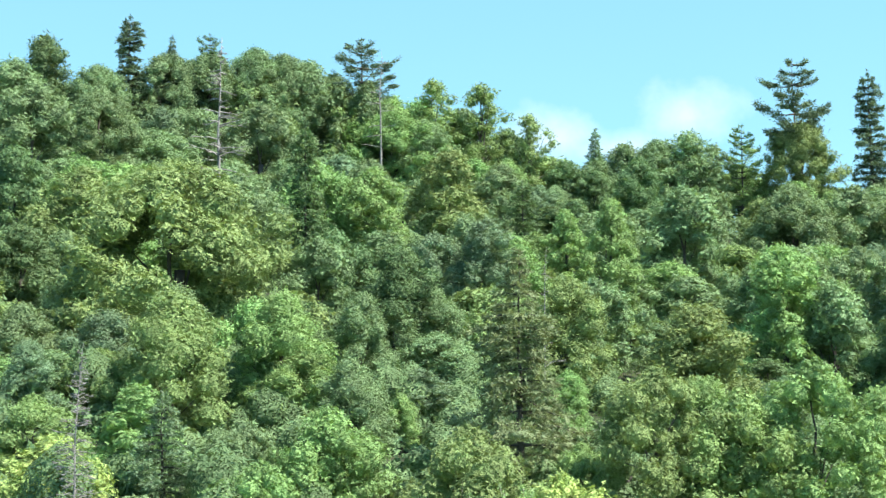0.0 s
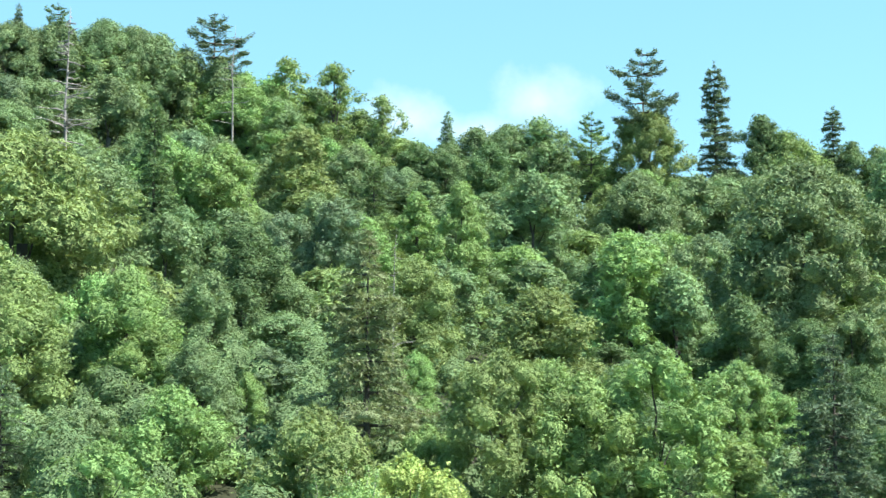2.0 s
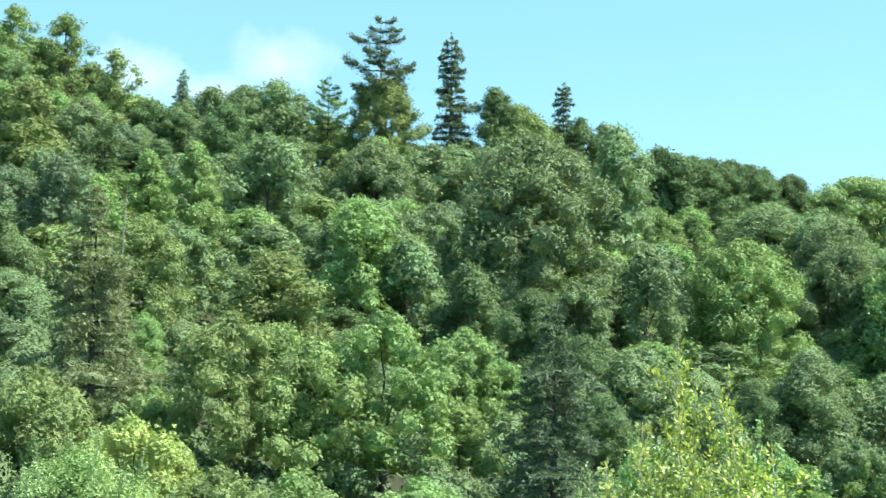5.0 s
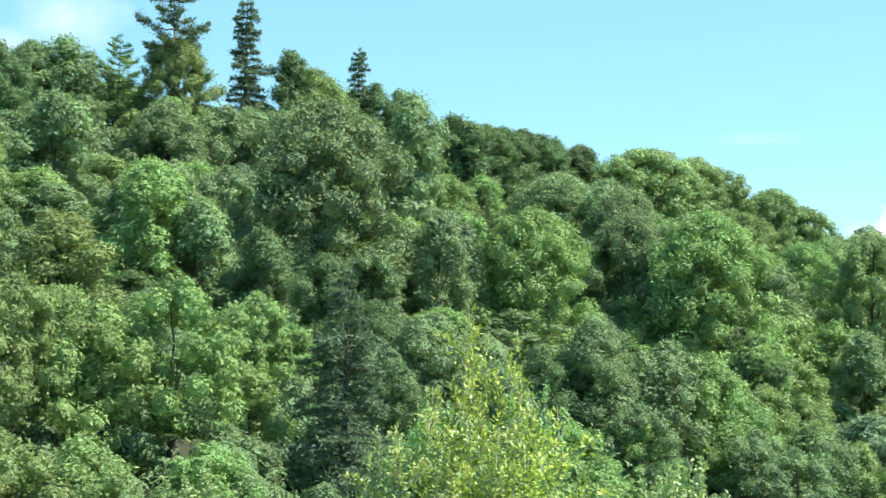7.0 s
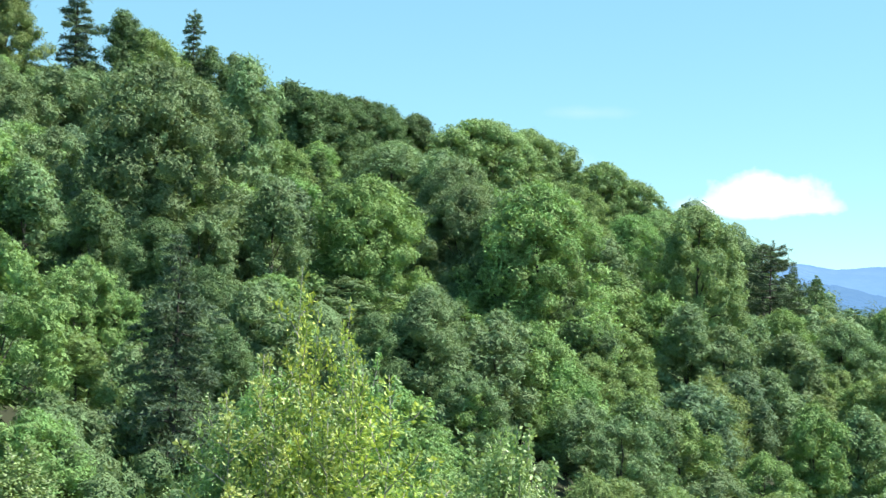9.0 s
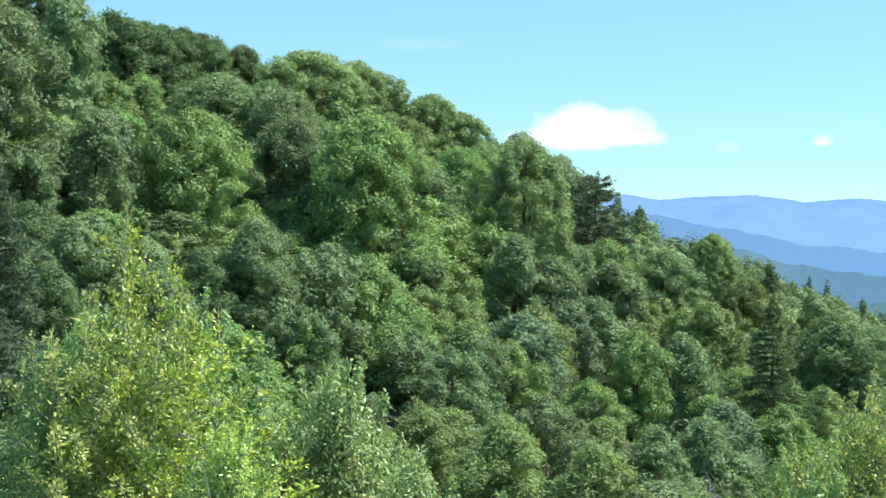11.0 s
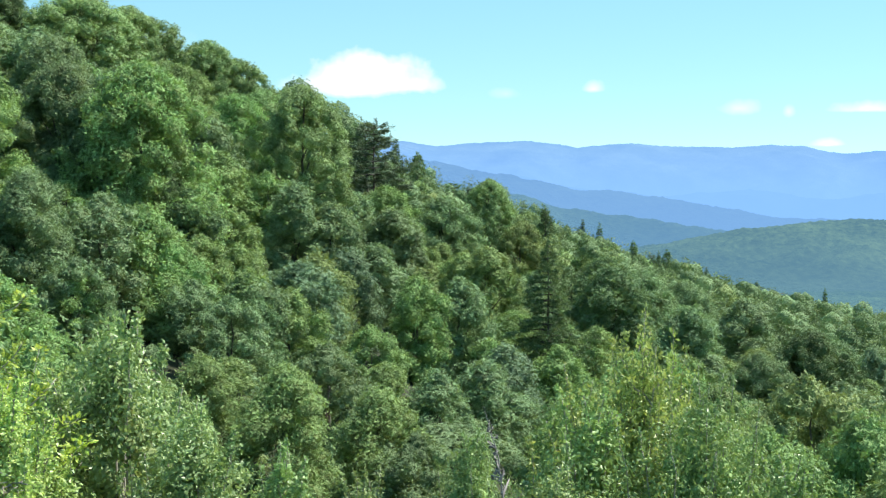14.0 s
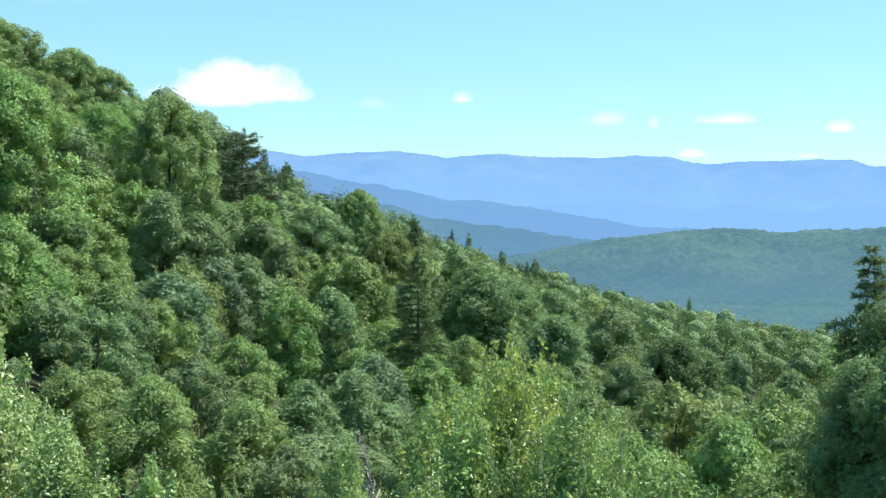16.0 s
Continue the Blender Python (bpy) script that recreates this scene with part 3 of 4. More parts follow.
plant("spruce", 16.44, 157.14, 33.57, 3.68, "blue", 9.70)
plant("round", 13.22, 157.45, 30.20, 6.49, "deep", 8.98)
plant("round", 19.47, 156.80, 31.77, 6.50, "mid", 8.81)
plant("open", 25.91, 155.86, 32.73, 10.85, "mid", 9.16)
plant("wpine", 31.52, 155.57, 33.45, 4.96, "fresh", 8.77)
plant("flat_pine", 37.35, 155.33, 39.95, 9.69, "pine", 11.08)
plant("big", 37.52, 155.32, 33.58, 9.52, "olive", 8.78)
plant("tier_spruce", 44.87, 154.71, 38.92, 5.72, "pine", 8.86)
plant("round", -31.48, 114.76, 28.89, 7.68, "mid", 9.83)
plant("big", -33.70, 146.16, 38.12, 9.02, "mid", 11.36)
plant("big", -23.39, 151.83, 40.72, 9.26, "mid", 11.90)
plant("big", -16.36, 154.10, 41.11, 8.62, "mid", 11.94)
plant("round", -11.04, 155.58, 39.36, 7.21, "mid", 11.53)
plant("round", -7.63, 156.42, 38.55, 7.59, "mid", 11.32)
plant("round", -5.26, 156.91, 37.29, 7.96, "fresh", 10.68)
plant("big", 22.70, 156.36, 32.02, 8.68, "mid", 8.78)
plant("open", 28.61, 155.60, 31.44, 6.51, "mid", 8.70)
plant("big", -28.50, 124.79, 30.63, 9.44, "mid", 10.12)
plant("round", -28.76, 100.98, 21.31, 5.76, "deep", 7.95)
plant("big", -24.67, 128.66, 27.98, 10.21, "mid", 9.75)
plant("round", -16.04, 133.04, 31.20, 8.02, "mid", 10.02)
plant("hemlock", -9.41, 103.57, 23.01, 4.38, "deep", 7.69)
plant("round", -9.87, 155.88, 36.98, 7.92, "fresh", 11.11)
plant("big", -4.49, 150.93, 34.28, 9.72, "mint", 10.25)
plant("round", -4.88, 107.89, 20.72, 6.90, "fresh", 7.26)
plant("big", -1.92, 151.99, 33.48, 9.07, "mid", 10.03)
plant("tall", 0.95, 118.00, 23.72, 8.09, "olive", 7.88)
plant("round", 5.31, 131.89, 25.26, 6.93, "mid", 8.17)
plant("round", 2.81, 92.96, 14.86, 5.70, "blue", 5.07)
plant("hemlock", 6.46, 116.82, 21.28, 4.20, "deep", 7.19)
plant("tall", 8.80, 105.63, 17.26, 4.33, "fresh", 5.88)
plant("tall", 11.53, 101.35, 17.21, 4.17, "fresh", 5.42)
plant("round", 18.20, 111.52, 19.75, 7.46, "mid", 5.99)
plant("round", 15.55, 151.20, 28.04, 5.55, "deep", 8.42)
plant("round", 19.04, 142.74, 27.62, 6.58, "deep", 7.95)
plant("big", 30.46, 129.47, 22.57, 11.49, "mid", 6.50)
plant("round", 35.81, 130.16, 22.73, 7.98, "mid", 6.41)
plant("round", 19.79, 86.77, 12.08, 7.65, "mint", 2.96)
plant("round", 22.22, 85.15, 9.92, 6.35, "mid", 2.30)
plant("round", 16.10, 99.71, 11.82, 6.84, "mid", 4.09)
plant("round", 13.11, 77.90, 7.96, 8.55, "olive", 1.55)
plant("big", -13.74, 78.81, 15.92, 14.61, "olive", 5.33)
plant("round", -23.00, 96.29, 18.86, 8.13, "olive", 7.18)
plant("round", -11.75, 64.95, 7.76, 6.25, "olive", 1.54)
plant("round", -7.26, 68.62, 8.05, 5.92, "fresh", 1.94)
plant("round", -6.73, 82.73, 12.43, 4.51, "mid", 4.70)
plant("round", -2.43, 79.96, 11.48, 5.43, "deep", 3.82)
plant("round", -0.50, 81.00, 9.43, 4.39, "mid", 3.38)
plant("round", -3.77, 70.90, 8.17, 4.16, "mid", 2.13)
plant("broad_hemlock", 2.94, 57.93, 8.70, 5.74, "grey", 0.16)
plant("round", -23.71, 84.75, 13.58, 5.19, "deep", 5.48)
plant("round", -19.05, 77.70, 10.49, 4.34, "mid", 4.26)
plant("round", -19.58, 70.32, 7.81, 4.94, "mid", 2.80)
plant("round", -17.71, 64.62, 5.65, 3.92, "blue", 1.16)
plant("shrub", -15.88, 58.90, 3.27, 4.66, "fresh", -0.68)
plant("shrub", -13.73, 53.26, 1.53, 6.18, "yellowish", -2.52)
plant("round", -3.82, 62.88, 4.65, 3.97, "mid", 0.01)
plant("broad_hemlock", -9.95, 54.09, 3.24, 4.76, "blue", -1.98)
plant("round", -5.93, 66.74, 5.30, 5.13, "fresh", 0.87)
plant("shrub", -7.57, 57.50, 2.19, 3.91, "mid", -1.61)
plant("shrub", -4.23, 55.84, 2.45, 5.54, "mint", -2.07)
plant("shrub", -6.09, 50.63, 0.71, 5.04, "mint", -3.69)
plant("shrub", 0.89, 51.99, 1.82, 6.07, "olive", -3.18)
plant("shrub", -1.77, 64.98, 3.28, 2.05, "fresh", -0.01)
plant("shrub", 7.40, 52.48, 3.84, 4.53, "olive", -2.81)
plant("shrub", 10.40, 52.99, 2.84, 5.10, "fresh", -3.22)
plant("shrub", 13.13, 53.41, 4.06, 5.94, "mint", -2.82)
plant("shrub", 5.00, 54.77, 1.22, 2.97, "fresh", -2.79)
plant("round", 5.54, 66.77, 4.24, 2.86, "mint", 0.14)
plant("big", 30.79, 87.75, 16.65, 12.70, "mid", 3.54)
plant("round", 44.90, 108.04, 21.37, 6.93, "mid", 4.76)
plant("round", 49.55, 154.14, 33.20, 6.30, "deep", 8.85)
plant("big", 52.12, 153.77, 31.36, 10.01, "fresh", 8.41)
plant("tier_spruce", 57.39, 153.60, 34.23, 4.34, "pine", 9.20)
plant("round", 59.56, 154.15, 30.48, 6.03, "deep", 8.35)
plant("open", 62.75, 154.88, 30.27, 6.86, "mid", 8.11)
plant("broad_hemlock", 18.96, 51.63, 4.39, 5.41, "pine", -3.95)
plant("shrub", 21.69, 71.79, 4.04, 3.88, "mid", -0.45)
plant("shrub", 22.12, 67.46, 2.60, 2.87, "mint", -1.49)
plant("shrub", 29.67, 69.97, 2.94, 6.49, "mid", -1.66)
plant("shrub", 25.56, 64.09, 1.57, 3.72, "mid", -2.90)
plant("round", 66.61, 148.77, 26.84, 7.98, "deep", 6.41)
plant("big", 70.53, 149.17, 26.03, 10.09, "deep", 6.21)
plant("big", 78.34, 155.36, 26.84, 10.07, "deep", 6.22)
plant("hemlock", 83.20, 156.23, 26.73, 4.50, "deep", 6.01)
plant("big", 87.63, 158.30, 26.05, 8.60, "deep", 5.79)
plant("round", 67.59, 147.23, 25.95, 8.34, "deep", 6.20)
plant("big", 74.23, 151.82, 26.37, 8.70, "deep", 6.21)
plant("big", 79.73, 153.53, 26.17, 8.90, "deep", 6.00)
plant("dome", 89.17, 147.08, 24.34, 17.05, "pale", 4.95)
plant("dome", 102.64, 156.32, 25.34, 12.18, "pale", 4.73)
plant("big", 70.62, 132.34, 18.95, 15.61, "mid", 4.52)
plant("big", 44.87, 87.13, 10.62, 10.17, "fresh", 1.11)
plant("round", 71.68, 123.74, 17.71, 8.41, "mid", 3.68)
plant("big", 61.15, 102.09, 12.26, 8.86, "mid", 1.79)
plant("big", 63.69, 98.15, 11.81, 11.08, "mid", 0.98)
plant("big", 83.39, 118.62, 14.64, 9.16, "olive", 1.83)
plant("hemlock", 64.59, 136.49, 18.31, 3.70, "deep", 4.93)
plant("round", 36.87, 84.29, 9.85, 5.19, "mid", 1.49)
plant("round", 40.48, 71.31, 3.30, 5.71, "mid", -2.42)
plant("round", 36.47, 70.08, 1.68, 3.90, "deep", -2.68)
plant("shrub", 46.44, 73.57, 2.12, 7.04, "mid", -2.77)
plant("shrub", 50.18, 74.72, 1.36, 6.07, "fresh", -3.14)
plant("shrub", 40.57, 66.62, -1.13, 4.56, "mid", -4.44)
plant("round", 63.70, 89.68, 2.66, 6.43, "deep", -1.66)
plant("shrub", 50.90, 73.01, -0.75, 6.20, "mint", -3.92)
plant("shrub", 33.46, 61.49, -1.60, 5.98, "mint", -5.35)
plant("shrub", 19.95, 66.05, 3.91, 4.50, "fresh", -1.18)
plant("shrub", 22.25, 68.47, 2.50, 2.59, "fresh", -1.37)
plant("round", 28.71, 73.60, 3.90, 4.08, "deep", -0.68)
plant("shrub", 31.18, 71.50, 3.34, 5.43, "mid", -1.49)
plant("shrub", 25.31, 62.04, 0.82, 3.61, "deep", -3.42)
plant("round", 24.52, 80.34, 8.04, 4.92, "deep", 1.39)
plant("round", 26.84, 76.42, 6.35, 5.47, "deep", 0.36)
plant("shrub", 3.56, 45.86, 0.37, 4.34, "yellowish", -5.60)
plant("shrub", 6.04, 44.59, -1.05, 4.66, "olive", -6.84)
plant("shrub", 8.46, 45.21, -1.26, 4.35, "fresh", -6.86)
plant("shrub", 12.86, 47.28, -1.60, 4.63, "mint", -6.85)
plant("dome", 95.76, 154.77, 25.66, 15.47, "pale", 5.12)
plant("dome", 106.85, 158.32, 24.61, 11.35, "pale", 4.53)
plant("dome", 113.29, 155.01, 21.96, 11.39, "pale", 3.50)
plant("dome", 117.49, 154.38, 19.90, 10.40, "pale", 2.89)
plant("dome", 111.56, 141.26, 15.01, 9.12, "pale", 1.64)
plant("dome", 90.61, 109.33, 12.54, 11.20, "pale", -0.22)
plant("wpine", 141.03, 154.25, 13.24, 8.56, "pine", 0.07)
plant("spruce", 189.97, 201.77, 13.27, 2.84, "deep", 0.92)
plant("hemlock", 201.59, 208.16, 11.46, 5.47, "deep", 0.73)
plant("spruce", 165.82, 187.51, 13.64, 3.35, "deep", 1.29)
plant("big", 69.74, 117.92, 16.13, 10.21, "mid", 3.16)
plant("big", 62.20, 93.14, 11.71, 11.87, "fresh", 0.46)
plant("round", 79.95, 110.02, 9.41, 7.65, "mid", 0.52)
plant("big", 96.86, 127.35, 12.94, 9.37, "mint", 1.40)
plant("shrub", 80.02, 107.48, 5.84, 9.04, "fresh", -0.31)
plant("shrub", 83.15, 105.08, 4.35, 6.93, "mint", -1.10)
plant("shrub", 70.18, 94.86, 1.74, 8.22, "olive", -1.58)
plant("shrub", 49.92, 78.47, 1.95, 6.06, "mid", -2.34)
plant("shrub", 58.03, 80.21, -0.44, 5.12, "olive", -3.29)
plant("round", 46.81, 81.51, 3.59, 4.44, "deep", -1.14)
plant("shrub", 39.54, 71.84, 1.46, 5.34, "deep", -2.66)
plant("shrub", 50.27, 75.85, 1.24, 5.32, "mid", -2.94)
plant("shrub", 40.72, 67.69, -1.69, 4.80, "fresh", -4.29)
plant("shrub", 48.90, 70.74, -2.52, 5.80, "fresh", -4.59)
plant("shrub", 48.73, 64.70, -3.36, 4.92, "mid", -6.16)
plant("round", 80.61, 98.14, 3.33, 7.13, "mid", -1.91)
plant("round", 82.90, 96.21, 1.55, 6.85, "mid", -2.69)
plant("big", 116.35, 125.31, 3.56, 10.37, "mint", -1.78)
plant("round", 70.46, 83.17, -1.97, 7.11, "olive", -4.16)
plant("shrub", 85.81, 93.63, -2.02, 7.71, "mid", -3.86)
plant("broad_hemlock", 96.68, 83.89, -1.37, 7.05, "deep", -5.78)
plant("big", 232.60, 218.31, 6.59, 13.62, "fresh", -1.02)
plant("spruce", 249.92, 218.55, 1.41, 7.83, "deep", -1.86)
plant("big", 162.84, 146.44, -1.06, 10.82, "olive", -2.93)
plant("round", 107.57, 101.65, -2.71, 7.98, "olive", -4.44)
plant("big", 149.93, 149.88, 2.52, 13.34, "mid", -1.89)
plant("round", 104.52, 111.74, 1.09, 8.59, "mid", -2.55)
plant("round", 103.76, 116.49, 2.70, 7.71, "mid", -1.70)
plant("round", 86.55, 84.55, -4.42, 7.35, "mid", -5.51)
plant("round", 77.20, 79.76, -3.74, 5.74, "mint", -5.53)
plant("round", 76.02, 86.29, -1.81, 6.46, "blue", -4.06)
plant("round", 67.66, 81.60, -2.44, 7.39, "blue", -4.28)
plant("round", 53.51, 68.60, -3.94, 4.70, "deep", -5.77)
plant("shrub", 67.24, 74.02, -6.42, 4.73, "fresh", -6.40)
plant("shrub", 51.46, 59.94, -5.79, 6.60, "mid", -8.10)
plant("round", 78.75, 72.44, -8.48, 7.49, "blue", -7.60)
plant("big", 135.59, 109.05, -4.62, 10.56, "deep", -5.00)
plant("big", 176.61, 134.51, -8.06, 12.48, "mid", -4.55)
plant("big", 184.79, 133.55, -9.90, 12.82, "mid", -4.93)
plant("round", 40.31, 49.71, -5.40, 5.79, "olive", -10.42)
plant("round", 46.02, 50.06, -6.84, 6.16, "olive", -10.82)
plant("shrub", 61.34, 61.69, -8.12, 5.11, "mid", -8.70)
plant("big", 145.31, 88.23, -12.20, 10.73, "deep", -7.21)
plant("round", 189.66, 105.45, -18.30, 5.48, "blue", -6.75)
plant("big", 123.21, 80.18, -12.69, 8.63, "mid", -7.66)
plant("shrub", 98.62, 57.19, -11.51, 9.80, "mid", -9.48)
plant("shrub", 152.34, 77.67, -15.96, 9.27, "mid", -7.93)
plant("shrub", 98.72, 50.76, -12.25, 7.54, "mid", -10.00)
plant("shrub", 84.35, 51.83, -12.78, 8.99, "olive", -10.96)
plant("shrub", 87.06, 47.14, -13.74, 8.10, "fresh", -11.27)
plant("big", 144.32, 104.19, -10.44, 10.42, "mid", -6.00)
plant("big", 180.54, 120.39, -13.03, 11.73, "mid", -5.77)
plant("shrub", 55.39, 72.20, -2.60, 6.55, "mid", -4.99)
plant("shrub", 58.14, 71.30, -3.69, 5.80, "fresh", -5.64)
plant("shrub", 49.47, 69.12, -2.63, 4.97, "mid", -4.97)
plant("shrub", 14.52, 50.97, -1.25, 3.82, "mid", -5.45)
plant("shrub", 55.55, 72.08, -2.52, 6.96, "fresh", -4.98)
plant("shrub", 32.67, 67.51, 1.00, 4.72, "mid", -3.01)
plant("shrub", 21.30, 51.79, -2.03, 3.53, "mid", -6.42)
plant("shrub", 45.88, 47.45, -8.49, 5.40, "mid", -12.04)
plant("round", 69.04, 65.25, -8.27, 6.44, "mid", -8.48)
plant("dome", 133.52, 162.09, 17.78, 13.47, "pale")
plant("hemlock", 164.57, 181.50, 14.77, 10.61, "deep")
plant("spruce", 164.42, 185.67, 13.33, 3.72, "deep")
plant("spruce", 179.26, 191.07, 12.40, 3.34, "pine")
plant("hemlock", 191.20, 197.65, 11.13, 5.67, "deep")
plant("dome", 169.10, 158.83, 5.16, 8.27, "pale")
plant("hemlock", 197.53, 172.12, 1.14, 5.61, "deep")
plant("round", 118.76, 94.87, -4.63, 10.43, "deep")
plant("round", 133.96, 96.33, -9.56, 9.82, "mid")
plant("round", 166.40, 110.96, -10.77, 10.99, "mid")
plant("round", 150.25, 89.73, -12.72, 10.43, "deep")
plant("tall", 201.02, 111.76, -19.49, 5.49, "deep")
plant("shrub", 75.14, 45.80, -8.23, 9.71, "willow")
plant("shrub", 65.90, 45.36, -7.99, 6.26, "willow")
plant("shrub", 81.51, 42.66, -8.89, 8.89, "willow")
plant("shrub", 54.08, 30.31, -6.88, 7.43, "mint")
plant("shrub", 46.33, 23.61, -6.41, 5.53, "fresh")
plant("shrub", 50.41, 32.53, -7.14, 5.54, "fresh")
plant("broad_hemlock", 38.33, 17.16, 0.75, 4.4, "deep")
plant("round", 31.18, 13.56, -0.43, 4.05, "deep")
plant("round", 29.12, 13.27, -1.42, 2.50, "mid")
plant("round", 28.77, 11.54, -0.40, 4.26, "deep")
plant("spruce", 295.10, 239.40, -3.27, 4.84, "deep")
plant("spruce", 300.13, 249.05, -2.40, 3.80, "pine")
plant("hemlock", 345.54, 255.93, -11.13, 6.38, "deep")
plant("spruce", 352.15, 263.80, -12.09, 3.96, "deep")
plant("spruce", 392.87, 275.78, -18.16, 4.68, "pine")
plant("spruce", 245.54, 220.48, 2.24, 4.94, "pine")
plant("hemlock", 324.04, 251.20, -8.17, 4.73, "deep")
plant("hemlock", 435.04, 284.85, -24.37, 5.15, "deep")
plant("spruce", 481.28, 286.31, -28.64, 4.62, "deep")
plant("shrub", 43.90, 34.77, -5.74, 4.90, "mid")
plant("shrub", 44.77, 36.87, -5.17, 5.60, "mint")
plant("shrub", 52.34, 40.21, -6.10, 5.47, "fresh")
plant("wpine", 151.64, 167.58, 13.80, 8.86, "pine")

# ---- bushes and young trees close by ----
plant("sapling", 9.24, 19.96, 2.3, 2.4, "yellow")
plant("sapling", 9.75, 19.41, 1.75, 2.1, "yellow")
plant("broad_bush", 10.13, 22.31, 1.18, 5.32, "fresh")
plant("sapling", 8.45, 19.44, 1.05, 2.8, "yellowish")
plant("sapling", 9.66, 19.09, 0.95, 2.8, "yellowish")
plant("bush", 9.13, 21.11, 1.07, 3.55, "fresh")
plant("bush", 11.49, 22.20, 1.05, 3.86, "mint")
plant("bush", 12.91, 20.23, 0.10, 3.71, "willow")
plant("bush", 12.33, 22.89, -0.60, 3.66, "fresh")
plant("bush", 8.58, 32.90, -1.21, 4.79, "olive")
plant("broad_bush", 1.37, 31.97, 0.60, 6.30, "fresh")
plant("bush", 10.83, 16.82, 0.50, 3.23, "willow")
plant("bush", 10.69, 18.07, -0.51, 3.56, "willow")
plant("sapling", 8.98, 16.74, 0.88, 2.99, "yellow")
plant("bush", 8.61, 15.81, -0.26, 2.71, "yellowish")
plant("bush", 10.47, 14.64, -0.50, 2.80, "willow")
plant("broad_bush", 13.48, 10.36, 0.27, 3.83, "yellowish")
plant("broad_bush", 12.66, 8.94, -0.01, 3.27, "fresh")
plant("bush", 12.39, 10.12, -0.32, 2.49, "fresh")
plant("bush", 10.82, 10.39, -0.47, 1.56, "fresh")
plant("bush", 11.01, 13.60, -1.08, 2.25, "fresh")
plant("bush", 11.33, 12.68, -1.26, 1.94, "willow")
plant("bush", 10.99, 9.46, -0.75, 1.93, "willow")
plant("bush", 12.73, 7.94, -0.76, 2.13, "fresh")
plant("bush", 13.43, 11.22, -0.18, 2.77, "fresh")
plant("sapling", 13.27, 9.97, 0.05, 1.87, "yellowish")
plant("sapling", 13.38, 10.20, 0.42, 1.7, "yellowish")
plant("sapling", 13.70, 10.05, 0.22, 1.5, "yellowish")

# ---- the rest of the hillside wood ----
def fill_wood(count):
    tones = ("mid", "mid", "fresh", "mint", "olive", "deep", "mid", "blue")
    made, tries = 0, 0
    while made < count and tries < 12000:
        tries += 1
        b = rng.uniform(-20, 66)
        fr, cr = float(np.interp(b, AZ, FOOT_R)), float(np.interp(b, AZ, CREST_R))
        r = math.sqrt(rng.uniform(44 ** 2, min(cr + 12, 235) ** 2))
        if b > 52 and r < 70:
            continue
        w = rng.uniform(5.0, 8.0) * (0.75 if r < 75 else 1)
        x, y = r * math.sin(radians(b)), r * math.cos(radians(b))
        if any(abs(x - p) < 9 and (x - p) ** 2 + (y - q) ** 2 < (0.5 * (w * 0.5 + s)) ** 2 for p, q, s in taken):
            continue
        high = w * rng.uniform(1.05, 1.35) * (0.85 if r > cr - 15 else 1)
        half = math.degrees(w * 0.5 / r)
        limit = 0.35 + min([e for q, wide, far, e in shown if far > r and abs(q - b) < wide + 0.6 * half], default=90.0)
        high = min(high, EYE + r * math.tan(radians(limit)) - ground(x, y))
        if high < 1.6:
            continue
        kind = ("round", "round", "shrub", "round", "tall", "open", "hemlock")[int(rng.integers(7))]
        if kind == "hemlock" and high < 1.8 * w:
            kind = "shrub"
        tone = tones[int(rng.integers(8))]
        if b > 34 and tone in ("deep", "blue"):
            tone = "olive"
        plant(kind, x, y, ground(x, y) + high, w, "deep" if kind == "hemlock" else tone)
        made += 1
    return made


# the outline of the wood against the sky: bearing, height in degrees
SKYLINE = ((-20, 13.6), (-14, 13.5), (-12, 12.9), (-9, 13.5), (-7.6, 14.1), (-4.8, 13.3), (-3, 12.3), (-0.4, 12.8), (2.7, 11.7), (4.2, 10.4), (7, 10.4), (9.5, 10.7), (11.9, 9.8),
           (14.9, 8.9), (16, 8.9), (18.1, 10.1), (20.3, 9.7), (22.4, 9.2), (23.5, 8.6), (26.7, 8.1), (29, 7.3), (31.3, 7.2), (33.7, 6.5), (36, 5.8), (38.3, 4.5), (40.4, 3.7), (41.3, 2.5), (44, 1.4))


def fill_crest():
    """The trees that close the crest."""
    b = -19.0
    tones = ("mid", "mid", "fresh", "mint", "mid", "deep", "olive")
    while b < 40.3:
        r = float(np.interp(b, AZ, CREST_R)) + rng.uniform(-3, 6)
        x, y = r * math.sin(radians(b)), r * math.cos(radians(b))
        w = rng.uniform(8.5, 12.5)
        up = float(np.interp(b, [p[0] for p in SKYLINE], [p[1] for p in SKYLINE])) - rng.uniform(0.05, 0.4)
        plant("round" if b < 29 else "dome", x, y, EYE + r * math.tan(radians(up)), w, tones[int(rng.integers(7))] if b < 29 else ("pale", "mint")[int(rng.integers(2))])
        b += math.degrees(w * 0.5 / r)


# room for the bare dead trees to show
for x, y in DEAD_AT:
    taken.extend((x * q, y * q, 3.2) for q in (1.0, 0.95, 0.9))
fill_crest()
fill_wood(300)


def crown_patch(spots):
    """Many crowns as one mesh: lumps under leaf sprays. spots: x, y, top, width."""
    cv, cr_ = [], []
    for x, y, top, w in spots:
        r = w * 0.5
        for k in range(7):
            a = k * 2.4 + x
            q = 0 if k == 0 else 0.55 * r
            cv.append((x + q * math.cos(a), y + q * math.sin(a), top - r * (0.45 if k == 0 else rng.uniform(0.7, 1.3))))
            cr_.append(r * rng.uniform(0.42, 0.6))
    return np.array(cv), np.array(cr_)


